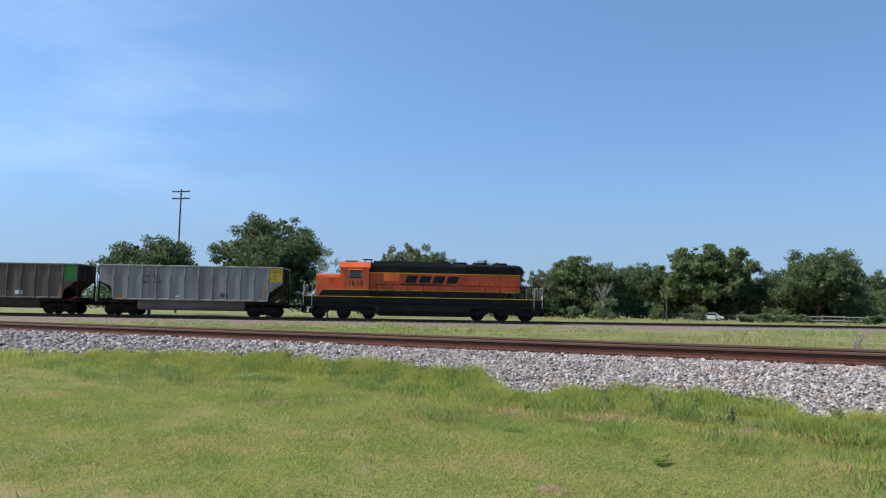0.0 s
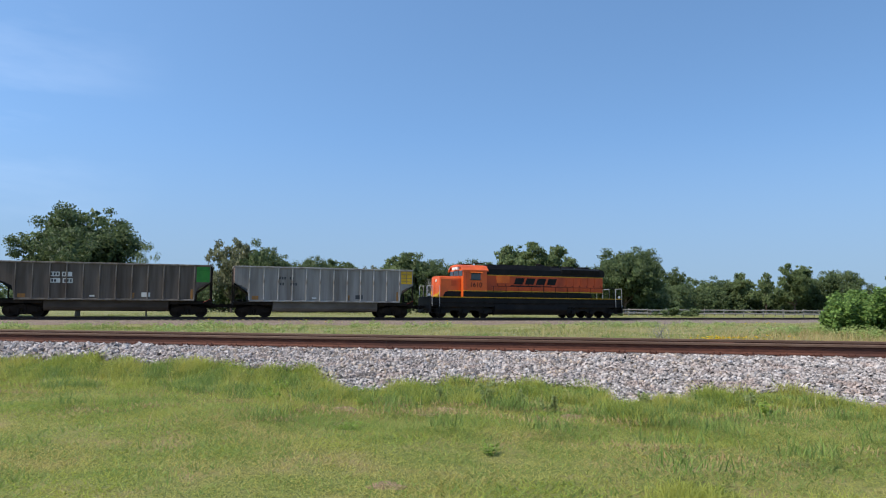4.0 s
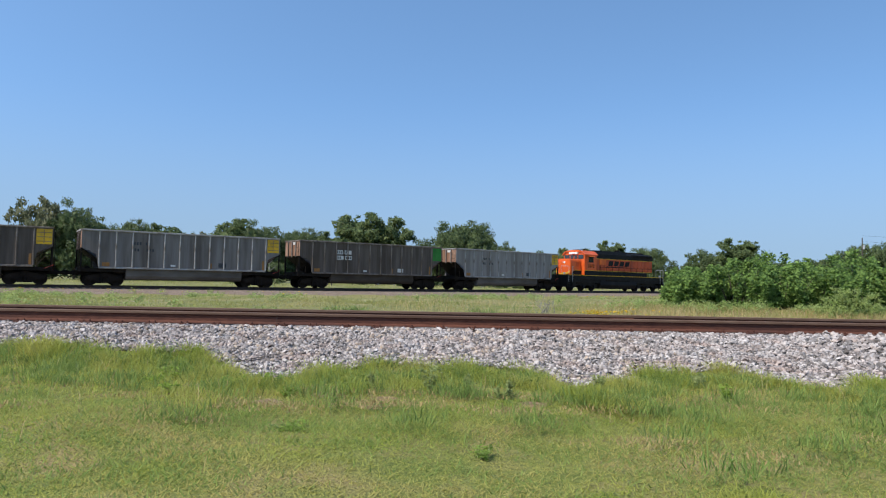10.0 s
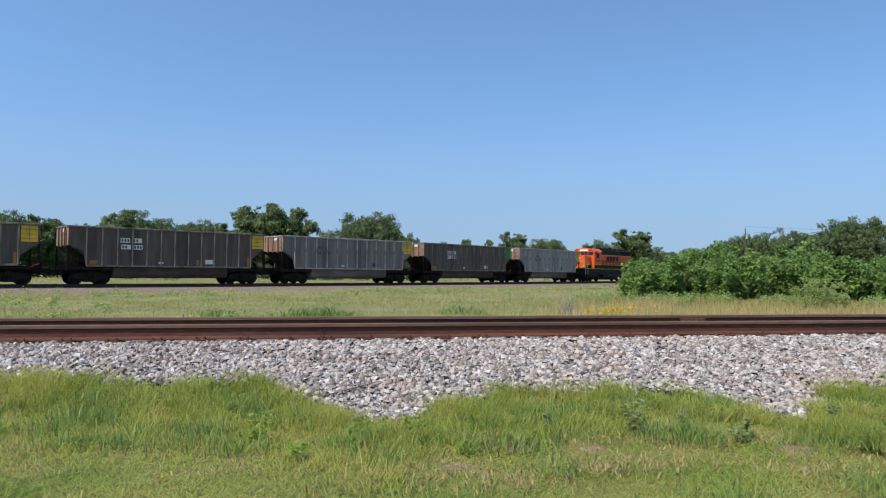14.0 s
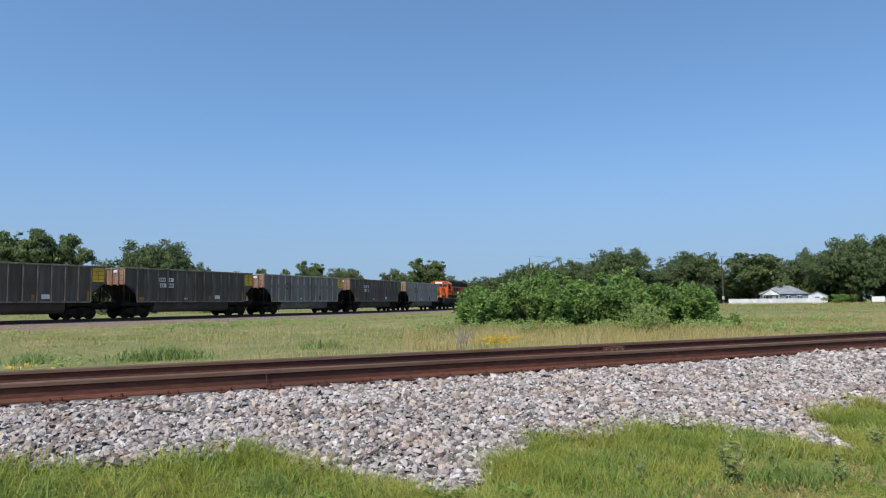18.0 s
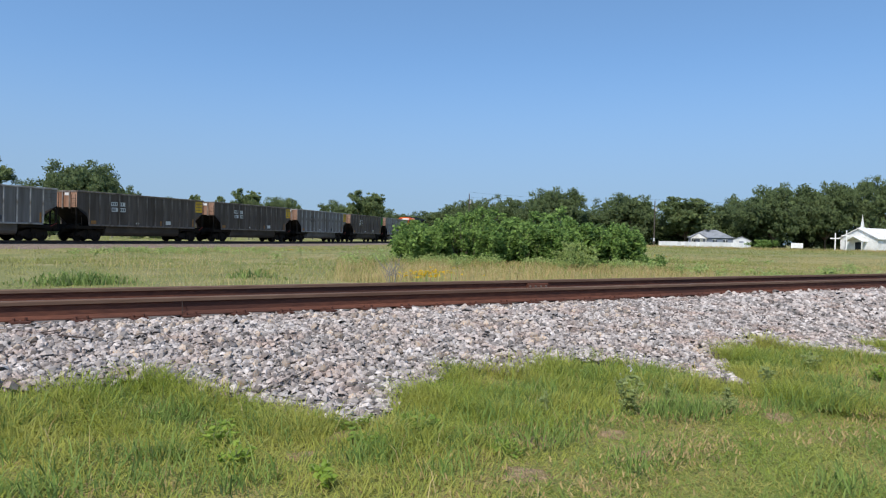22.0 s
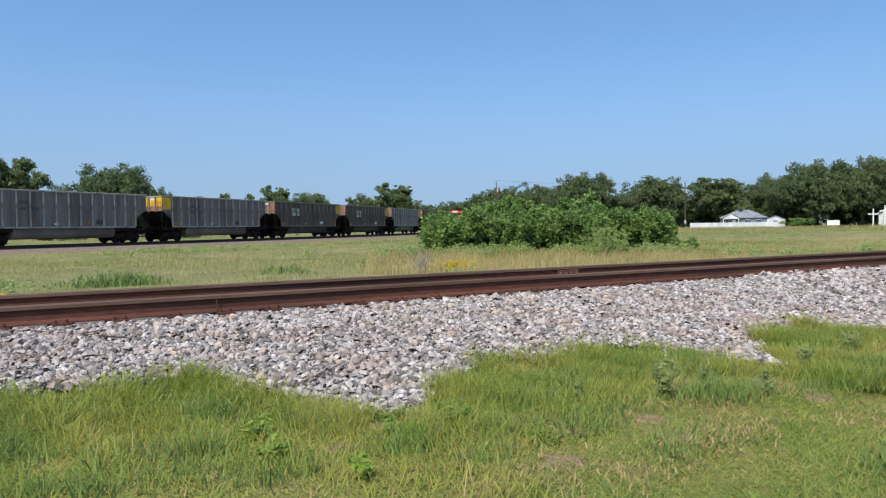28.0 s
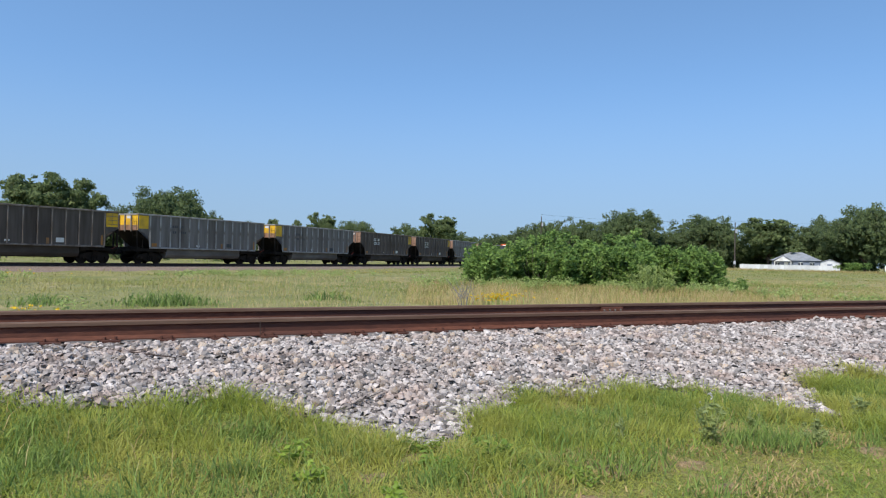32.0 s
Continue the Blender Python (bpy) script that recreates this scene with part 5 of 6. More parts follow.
blades(x, y, land(x, y) - 0.004, rng.gamma(5, 0.012, len(x)).clip(0.02, 0.11), rng.uniform(0.006, 0.013, len(x)), 1.4, M_deep, "lawn_grass", "dark green tufts in the mown lawn", plain=True)
# lusher, longer strip of lawn
n = 42000
x = rng.uniform(2.0, 16.0, n)
y = -5.35 - 0.06 * (x - 8) + 0.25 * np.sin(0.8 * x) + rng.normal(0, 0.42, n)
k = (y < edge(x) - 0.4) & (rng.random(n) < 0.35 + 0.75 * mounds(0.7 * x, 0.8 * y))
x, y = x[k], y[k]
h = rng.gamma(5.0, 0.014, len(x)).clip(0.025, 0.13) * (0.55 + 0.7 * mounds(x, y))
blades(x, y, land(x, y) - 0.004, h, rng.uniform(0.004, 0.009, len(x)), 1.5, M_lush, "lawn_grass", "longer deep green grass in a strip of the lawn", plain=True)
# small patches of bare earth worn into the lawn
for x0, y0, wide_ in ((7.02, -4.34, 0.17), (6.90, -4.76, 0.17), (6.39, -4.26, 0.24), (8.52, -4.63, 0.22), (5.32, -3.66, 0.22), (7.25, -7.68, 0.20), (4.9, -3.9, 0.15), (5.9, -4.75, 0.22)):
    ring = [(wide_ * q * (1 + 0.22 * math.sin(3 * a + 9 * x0) + 0.15 * math.sin(5 * a + 4 * y0)) * math.cos(a), 0.75 * wide_ * q * (1 + 0.22 * math.sin(3 * a + 9 * x0)) * math.sin(a), q) for q in (0.5, 1.0) for a in (math.tau * j / 14 for j in range(14))]
    vs_ = [(0, 0, 0.014)] + [(px_, py_, (0.012 if q < 0.9 else -0.01) + float(land(x0 + px_, y0 + py_) - land(x0, y0))) for px_, py_, q in ring]
    fs_ = [(0, 1 + j, 1 + (j + 1) % 14) for j in range(14)] + [(1 + j, 15 + j, 15 + (j + 1) % 14, 1 + (j + 1) % 14) for j in range(14)]
    bare = lone("bare_patch", Form().add(vs_, fs_), M_earth, "small patch of bare brown earth in the lawn", "bare earth", "bare patches in the lawn")
    bare.location = (x0, y0, float(land(x0, y0)))
# brown thatch where the fringe has died back
cx = rng.uniform(-5, 15, 90)
cy = edge(cx) - rng.gamma(2.4, 0.8, 90)
cx[:6], cy[:6] = (5.6, 5.9, 8.3, 7.2, 9.4, 3.0), (-4.0, -4.3, -5.3, -4.9, -5.0, -3.6)
i = rng.integers(0, 90, 8500)
x, y = cx[i] + rng.normal(0, 0.24, 8500), cy[i] + rng.normal(0, 0.12, 8500)
k = y < edge(x) - 0.05
x, y = x[k], y[k]
blades(x, y, np.maximum(land(x, y), bed(y) - 0.02), rng.uniform(0.02, 0.06, len(x)), rng.uniform(0.006, 0.012, len(x)), 1.7, M_thatch, "dead_thatch", "brown died-back thatch in the grass")
# rank clump of tall grass standing in the lawn
x, y = clumped(5200, 9.27, 10.50, -7.94, -7.50, 14, 0.11)
blades(x, y, land(x, y), rng.gamma(5, 0.020, len(x)).clip(0.04, 0.2), rng.uniform(0.005, 0.011, len(x)), 1.4, M_tall, "grass_clump", "clump of taller bright grass in the lawn")
# rank dark green tufts beyond the near track
for cx_, cy_, wx_, n_, top_ in ((5.1, 11.1, 0.75, 420, 0.66), (2.3, 11.2, 0.45, 160, 0.45), (9.6, 11.9, 0.5, 140, 0.5)):
    x, y = cx_ + rng.normal(0, wx_, n_), cy_ + rng.normal(0, 0.4, n_)
    blades(x, y, land(x, y) - 0.02, rng.uniform(0.35, 1.0, n_) * top_ * np.exp(-((x - cx_) / (1.8 * wx_)) ** 2), rng.uniform(0.018, 0.04, n_), 1.4, M_tuft, "grass_tuft", "rank tuft of broad dark green grass in the meadow")
# straw-coloured dead stalks in the fringe
x = rng.uniform(-9, 20, 800)
y = edge(x) - rng.gamma(2.0, 0.7, len(x))
blades(x, y, land(x, y), rng.uniform(0.05, 0.24, len(x)), np.full(len(x), 0.006), 0.8, M_straw, "dry_stalks", "straw-coloured dry stalks in the grass")
# meadow between the tracks and beyond
for n, x0, x1, y0, y1, m in ((72000, -22, 50, 3.2, 26, 5000), (50000, -45, 75, 26, 62, 2600), (26000, -80, -20, 3.2, 45, 2200)):
    x, y = clumped(n, x0, x1, y0, y1, m, 0.35)
    d_ = from_line(x, y)
    k = (d_ > np.where(x < -8, 3.6, 5.2)) & (y > 3.1)
    x, y = x[k], y[k]
    far = np.hypot(x - 5, y + 9)
    h = np.where(x < -8, 1.1, np.clip((d_[k] - 4.5) / 6, 0.35, 1)) * rng.gamma(4.0, 0.031, len(x)).clip(0.04, 0.34) * (0.75 + 0.4 * np.sin(0.35 * x) * np.sin(0.3 * y + 1))
    blades(x, y, land(x, y) - 0.01, h, 0.0035 + 0.00065 * far, 1.3, M_meadow, "meadow_grass", "uncut meadow grass with seed heads between the tracks", plain=x0 < -30)
x, y = clumped(30000, -60, 190, 40, 130, 2500, 1.2)
k = from_line(x, y) > 4
x, y = x[k], y[k]
blades(x, y, land(x, y) - 0.01, rng.uniform(0.12, 0.38, len(x)), 0.010 + 0.0007 * np.hypot(x - 5, y + 9), 1.0, M_meadow, "meadow_grass", "far meadow of mixed green and straw grass", plain=True)
n = 4200
q = rng.random(n)
x, y = 139 + 36 * q - rng.uniform(1.5, 9, n), 113 - 42 * q - rng.uniform(0.5, 5, n)
for k, mat_ in ((rng.random(n) < 0.5, M_thatch), (rng.random(n) < 0.5, M_meadow)):
    blades(x[k], y[k], land(x[k], y[k]) - 0.02, rng.uniform(0.25, 0.8, k.sum()), np.full(k.sum(), 0.13), 0.8, mat_, "rank_grass", "rough brownish verge of tall weeds before the fence", plain=True)
x, y = clumped(17000, 6, 75, 4.5, 30, 900, 0.7)
blades(x, y, land(x, y), rng.uniform(0.15, 0.42, len(x)), np.full(len(x), 0.009), 0.9, M_straw, "dry_stalks", "tall straw-coloured stalks round the thicket")
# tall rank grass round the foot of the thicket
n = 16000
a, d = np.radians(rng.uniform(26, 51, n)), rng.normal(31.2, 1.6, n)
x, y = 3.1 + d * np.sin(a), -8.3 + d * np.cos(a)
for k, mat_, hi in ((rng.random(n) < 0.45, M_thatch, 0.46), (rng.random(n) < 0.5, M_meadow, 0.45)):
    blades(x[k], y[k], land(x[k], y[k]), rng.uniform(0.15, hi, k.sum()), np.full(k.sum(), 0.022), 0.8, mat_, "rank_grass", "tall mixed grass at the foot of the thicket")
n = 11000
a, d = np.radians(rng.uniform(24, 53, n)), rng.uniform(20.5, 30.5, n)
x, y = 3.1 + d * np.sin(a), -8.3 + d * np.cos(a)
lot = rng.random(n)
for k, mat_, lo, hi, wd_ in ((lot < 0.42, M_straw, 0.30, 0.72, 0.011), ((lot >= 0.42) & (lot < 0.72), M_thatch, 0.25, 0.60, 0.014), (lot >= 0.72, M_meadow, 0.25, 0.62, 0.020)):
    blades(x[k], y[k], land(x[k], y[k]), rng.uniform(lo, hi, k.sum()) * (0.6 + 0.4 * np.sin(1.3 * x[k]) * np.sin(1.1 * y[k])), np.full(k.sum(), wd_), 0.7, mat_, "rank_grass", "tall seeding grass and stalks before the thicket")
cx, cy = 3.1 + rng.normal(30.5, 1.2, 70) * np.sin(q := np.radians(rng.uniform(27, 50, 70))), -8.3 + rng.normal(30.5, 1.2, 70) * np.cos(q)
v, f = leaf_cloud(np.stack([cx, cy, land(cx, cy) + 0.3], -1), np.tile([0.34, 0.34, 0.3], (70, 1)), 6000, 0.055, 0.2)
for k in range(3):
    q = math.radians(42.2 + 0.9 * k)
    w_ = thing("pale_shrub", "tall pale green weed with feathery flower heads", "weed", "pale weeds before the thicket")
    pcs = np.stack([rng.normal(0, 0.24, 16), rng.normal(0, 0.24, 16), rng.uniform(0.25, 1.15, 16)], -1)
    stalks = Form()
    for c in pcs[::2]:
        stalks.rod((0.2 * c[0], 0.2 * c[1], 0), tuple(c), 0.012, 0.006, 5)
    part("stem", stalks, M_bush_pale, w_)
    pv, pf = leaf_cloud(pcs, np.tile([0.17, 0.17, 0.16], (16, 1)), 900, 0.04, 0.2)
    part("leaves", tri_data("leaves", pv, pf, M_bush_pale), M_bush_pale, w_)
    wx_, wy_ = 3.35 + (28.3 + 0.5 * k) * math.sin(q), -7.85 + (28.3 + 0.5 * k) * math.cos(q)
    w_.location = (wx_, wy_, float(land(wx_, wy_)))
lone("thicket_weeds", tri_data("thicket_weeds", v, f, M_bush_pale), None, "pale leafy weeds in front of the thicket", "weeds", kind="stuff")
# leafy weeds low in the meadow
cx, cy = clumped(260, -30, 45, 3.6, 40, 60, 1.6)
k = from_line(cx, cy) > 3.6
cx, cy = cx[k], cy[k]
v, f = leaf_cloud(np.stack([cx, cy, land(cx, cy) + 0.22], -1), np.tile([0.42, 0.42, 0.24], (len(cx), 1)), 16000, 0.06, 0.2)
lone("meadow_weeds", tri_data("meadow_weeds", v, f, M_bush_pale), None, "low leafy weeds scattered through the meadow", "weeds", kind="stuff")


def flower_patch(x, y, wide, count, high, label):
    p = thing("flower_patch", label, "flowers", "yellow flowers in the meadow")
    n = count
    px_, py_ = rng.normal(0, wide * 0.32, n), rng.normal(0, wide * 0.2, n)
    hz = rng.uniform(0.7, 1.0, n) * high
    st = Form()
    for i in range(0, n, 3):
        st.rod((px_[i], py_[i], 0), (px_[i], py_[i], hz[i]), 0.006, n=3)
    tagged(part("flower_stalk", st, M_bush_pale, p), kind="stuff")
    v, f = leaf_cloud(np.stack([px_, py_, hz], -1), np.tile([0.05, 0.05, 0.025], (n, 1)), n * 5, 0.03, 0.2)
    part("blossoms", tri_data("blossoms", v, f, M_bloom), M_bloom, p, "bright yellow blossoms")
    p.location = (x, y, float(land(x, y)))


flower_patch(12.0, 6.5, 0.95, 80, 0.5, "patch of bright yellow wildflowers behind the rail")
flower_patch(13.6, 8.2, 2.2, 22, 0.5, "loose yellow wildflowers among dry grass")
flower_patch(2.3, 6.0, 0.9, 9, 0.4, "few yellow wildflowers in the meadow")
for _ in range(9):
    flower_patch(rng.uniform(-12, 40), rng.uniform(16, 34), 3.0, 10, 0.5, "sparse yellow wildflowers in the meadow")


def weed(x, y, high, wide, material, label, bloom=False, leaf=0.020, count=80):
    w = thing("weed", label, "weed", "weeds in the lawn fringe")
    st, cs = Form(), []
    for k in range(7):
        a = rng.uniform(0, 6.28)
        tip = (0.5 * wide * math.cos(a) * rng.uniform(0.2, 1), 0.5 * wide * math.sin(a) * rng.uniform(0.2, 1), high * rng.uniform(0.6, 1.0))
        st.rod((0, 0, 0), tip, 0.006, 0.003, 5)
        cs += [tuple(c * q for c in tip) for q in (0.35, 0.6, 0.85)]
    tagged(part("stem", st, M_herb, w), kind="stuff")
    v, f = leaf_cloud(np.array(cs), np.tile([0.07, 0.07, 0.06], (len(cs), 1)) * wide / 0.4, count, leaf, 0.2)
    part("leaves", tri_data("leaves", v, f, material), material, w)
    if bloom:
        v, f = leaf_cloud(np.array([(0.02, 0, high * 1.02), (-0.08, 0.02, high * 0.9)]), np.tile([0.022, 0.022, 0.05], (2, 1)), 16, 0.012, 0.2)
        part("blossoms", tri_data("blossoms", v, f, M_mauve), M_mauve, w, "pale mauve flower spike")
    w.matrix_basis = pose(x, y, float(land(x, y)) - 0.01) @ Matrix.Diagonal((1, 1, 0.8, 1))


weed(7.49, -4.04, 0.46, 0.27, M_herb, "grey-green weed with a pale mauve flower spike", True, 0.026, 210)
weed(7.92, -4.09, 0.31, 0.17, M_herb, "upright grey-green weed in the fringe", leaf=0.022, count=120)
weed(8.33, -4.28, 0.28, 0.18, M_herb, "upright grey-green weed in the fringe", leaf=0.022, count=120)
weed(6.86, -3.83, 0.28, 0.15, M_herb, "upright grey-green weed in the fringe", leaf=0.022, count=110)
weed(8.21, -4.40, 0.20, 0.22, M_herb, "bushy grey-green weed in the fringe", leaf=0.024, count=120)
weed(9.35, -4.0, 0.30, 0.22, M_herb, "bushy grey-green weed in the fringe", leaf=0.024, count=140)
weed(10.6, -3.7, 0.26, 0.24, M_herb, "bushy grey-green weed in the fringe", leaf=0.024, count=140)
weed(6.30, -5.81, 0.11, 0.40, M_weed_dark, "low dark green weed in the mown lawn", leaf=0.020, count=150)
weed(7.81, -6.49, 0.12, 0.36, M_weed_dark, "low dark green weed in the mown lawn", leaf=0.020, count=140)
weed(5.69, -3.88, 0.20, 0.34, M_weed_dark, "leafy green weed below the ballast toe", leaf=0.024, count=210)
weed(5.32, -3.95, 0.16, 0.42, M_weed_dark, "leafy green weed below the ballast toe", leaf=0.024, count=230)
weed(5.42, -3.52, 0.14, 0.30, M_weed_dark, "leafy green weed below the ballast toe", leaf=0.022, count=160)
weed(6.02, -4.42, 0.13, 0.30, M_weed_dark, "leafy green weed below the ballast toe", leaf=0.022, count=150)
for _ in range(5):
    xx = rng.uniform(-6, 17)
    weed(xx, float(edge(xx)) - rng.uniform(0.3, 2.0), rng.uniform(0.12, 0.26), rng.uniform(0.2, 0.36), M_weed, "small leafy weed in the lawn fringe", leaf=0.03, count=90)
# a dead bare shrub in the meadow by the far track
dead = thing("dead_shrub", "bare straw-coloured dead shrub in the meadow", "shrub")
twigs = Form()
for k in range(9):
    a, q = rng.uniform(0, 6.28), rng.uniform(0.2, 0.75)
    mid = Vector((0.5 * q * math.cos(a), 0.5 * q * math.sin(a), 0.75))
    twigs.rod((0, 0, 0), mid, 0.012, 0.009, 5)
    for _ in range(3):
        twigs.rod(mid, mid + Vector((rng.normal() * 0.28, rng.normal() * 0.28, rng.uniform(0.3, 0.8))), 0.008, 0.004, 4)
tagged(part("twig", twigs, M_deadwood, dead), kind="stuff")
dead.scale = (0.62, 0.62, 0.62)
dead.location = (10.45, 5.28, float(land(10.45, 5.28)))
# a dry stick lying on the stones
lone("stick", Form().rod((3.05, -0.12, -0.195), (3.5, -0.62, -0.20), 0.010, 0.009).rod((3.5, -0.62, -0.20), (4.06, -1.30, -0.215), 0.009, 0.005).rod((3.7, -0.86, -0.20), (3.9, -0.93, -0.17), 0.005, 0.003), M_oldrail, "thin dark dry stick lying on the ballast", "stick")


lone("stick", Form().rod((5.03, -2.66, -0.495), (5.57, -2.37, -0.413), 0.008, 0.004, 6), M_tie, "thin dark dry stick lying on the ballast", "stick")


# ---- buildings and poles ----
def house(x, y, turn):
    h = thing("house", "small grey house with grey hip roof and white porch", "house")
    part("wall", Form().box(-6.0, 6.0, -4.5, 4.5, 0, 2.9), M_siding, h, "pale blue-grey siding")
    roof = Form().add([(-6.5, -5, 2.85), (6.5, -5, 2.85), (6.5, 5, 2.85), (-6.5, 5, 2.85), (-1.6, 0, 5.2), (1.6, 0, 5.2)], [(0, 1, 5, 4), (1, 2, 5), (2, 3, 4, 5), (3, 0, 4), (3, 2, 1, 0)])
    part("roof", roof, M_roof, h, "grey shingle hip roof")
    gab = Form().prism([(-5.4, 2.6), (-3.2, 4.0), (-1.0, 2.6)], -6.6, -3.5, "y")
    part("porch_gable", gab, M_white, h, "white gabled porch")
    part("porch_roof", Form().prism([(-5.8, 2.5), (-3.2, 4.15), (-0.6, 2.5), (-0.6, 2.62), (-3.2, 4.3), (-5.8, 2.62)], -6.8, -3.5, "y"), M_roof, h)
    for xx in (-5.2, -1.2):
        part("porch_post", Form().box(xx - 0.1, xx + 0.1, -6.5, -6.3, 0, 2.6), M_white, h)
    part("porch_floor", Form().box(-5.6, -0.8, -6.6, -4.5, 0, 0.3), M_white, h)
    for xx in (-4.6, 1.2, 4.0):
        w = part("window", Form().box(xx - 0.55, xx + 0.55, -4.56, -4.50, 1.0, 2.3), M_glass, h)
        part("window_frame", Form().box(xx - 0.65, xx + 0.65, -4.58, -4.51, 2.3, 2.42).box(xx - 0.65, xx + 0.65, -4.58, -4.51, 0.88, 1.0).box(xx - 0.05, xx + 0.05, -4.60, -4.51, 1.0, 2.3), M_white, w)
    part("door", Form().box(-2.9, -2.0, -4.57, -4.50, 0.3, 2.35), M_white, h)
    part("annex", Form().prism([(6.0, 0), (10.6, 0), (10.6, 2.2), (8.3, 3.2), (6.0, 2.4)], -5.2, 2.5, "y"), M_fence, h, "white lean-to shed")
    part("annex_roof", Form().prism([(5.9, 2.42), (8.3, 3.25), (10.9, 2.1), (10.9, 2.22), (8.3, 3.38), (5.9, 2.54)], -5.4, 2.6, "y"), M_roof, h)
    part("annex_door", Form().box(7.6, 8.8, -5.26, -5.20, 0, 2.0), M_siding, h)
    h.matrix_basis = pose(x, y, float(land(x, y)), 0, 0, turn) @ Matrix.Scale(0.9, 4)


def chapel(x, y, turn):
    c = thing("chapel", "small white wooden chapel with a slim steeple", "chapel")
    part("wall", Form().prism([(-4.5, 0), (4.5, 0), (4.5, 3.0), (0, 5.2), (-4.5, 3.0)], 0, 14, "y"), M_white, c, "white painted boards")
    part("roof", Form().prism([(-5.0, 2.85), (0, 5.3), (5.0, 2.85), (5.0, 3.0), (0, 5.5), (-5.0, 3.0)], -0.4, 14.4, "y"), M_white, c, "pale metal roof")
    part("porch", Form().prism([(-2.2, 2.3), (0, 3.4), (2.2, 2.3), (2.2, 2.42), (0, 3.6), (-2.2, 2.42)], -2.0, 0, "y"), M_white, c)
    for xx in (-2.0, 2.0):
        part("porch_post", Form().box(xx - 0.1, xx + 0.1, -1.9, -1.7, 0, 2.4), M_white, c)
    part("door", Form().box(-0.8, 0.8, -0.06, -0.004, 0, 2.2), M_glass, c, "dark double door")
    part("steeple", Form().box(-0.45, 0.45, 0.75, 1.65, 5.0, 5.7).add([(-0.28, 0.92, 5.7), (0.28, 0.92, 5.7), (0.28, 1.48, 5.7), (-0.28, 1.48, 5.7), (0, 1.2, 8.7)], [(0, 1, 4), (1, 2, 4), (2, 3, 4), (3, 0, 4)]), M_white, c, "slim white steeple")
    for k in range(4):
        part("window", Form().box(-4.56, -4.50, 2 + 3 * k, 2.9 + 3 * k, 1.0, 2.4), M_glass, c)
    c.matrix_basis = pose(x, y, float(land(x, y)), 0, 0, turn)


def pole(x, y, high, arms, turn, label):
    p = thing("utility_pole", label, "utility pole", "utility poles")
    part("post", Form().rod((0, 0, -0.3), (0, 0, high), 0.17, 0.11, 10), M_wood, p)
    for k in range(arms):
        z = high - 0.4 - 1.15 * k
        a = part("crossarm", Form().box(-1.6, 1.6, -0.09, 0.09, z - 0.10, z + 0.10), M_wood, p)
        for xx in (-1.45, -0.8, 0.8, 1.45):
            part("insulator", Form().rod((xx, 0, z + 0.07), (xx, 0, z + 0.28), 0.05, 0.03, 6), M_steel, a)
        part("brace", Form().rod((-0.7, 0.08, z), (0, 0.08, z - 0.6), 0.02, n=5).rod((0.7, 0.08, z), (0, 0.08, z - 0.6), 0.02, n=5), M_steel, a)
    if not arms:
        part("transformer", Form().rod((0.3, -0.15, high - 2.6), (0.3, -0.15, high - 1.7), 0.28, n=12), M_steel, p, "grey transformer can")
        part("pin_insulator", Form().rod((0, 0, high), (0, 0, high + 0.3), 0.05, 0.03, 6), M_steel, p)
        part("meter_box", Form().box(-0.25, 0.25, -0.3, -0.12, 1.4, 2.2), M_steel, p)
    p.matrix_basis = pose(x, y, float(land(x, y)), 0, 0, turn)


house(163.3, 112.2, -53)
chapel(172.4, 78.9, -97)
pole(-79.0, 73.4, 20.3, 2, 12, "tall wooden utility pole with two crossarms")
pole(110.6, 148.4, 13.2, 0, 0, "slim wooden utility pole above the trees")
pole(144.5, 114.8, 11.6, 0, -50, "wooden utility pole with transformer by the fence")
power_line = thing("power_line", "thin overhead wires strung between the poles", "wires")
for rise, aside in ((0.25, 0.0), (-1.1, 0.2)):
    for (xa, ya, za), (xb, yb, zb) in (((110.6, 148.4, 12.8), (144.5, 114.8, 11.2)), ((144.5, 114.8, 11.2), (190.0, 71.0, 11.2))):
        wire_form, last = Form(), None
        for k in range(11):
            q = k / 10
            here = (xa + (xb - xa) * q + aside, ya + (yb - ya) * q + aside, za + (zb - za) * q + rise - 3.2 * q * (1 - q))
            if last:
                wire_form.rod(last, here, 0.018, n=4)
            last = here
        part("wire", wire_form, M_under, power_line)
fence = thing("fence", "low white board fence along the field", "fence")
fa, fb = Vector((147.3, 115.6, 0)), Vector((159.7, 98.3, 0))
fence_turn = math.atan2(fb.y - fa.y, fb.x - fa.x)
post_me = Form().box(-0.06, 0.06, -0.06, 0.06, 0, 1.55).mesh("post", M_fence)
slat_me = Form().box(-0.42, 0.42, -0.015, 0.015, 0.12, 1.45).mesh("board", M_fence)
length = (fb - fa).length
n = int(length / 0.9)
for k in range(n + 1):
    q = new("post", post_me)
    q.parent, q.location = fence, (0.9 * k, 0, 0)
    if k < n:
        q = new("board", slat_me)
        q.parent, q.location = fence, (0.9 * k + 0.45, -0.08, 0.015 * math.sin(k * 2.1))
fence.matrix_basis = pose(fa.x, fa.y, float(land(fa.x, fa.y)) - 0.05, 0, 0, math.degrees(fence_turn))
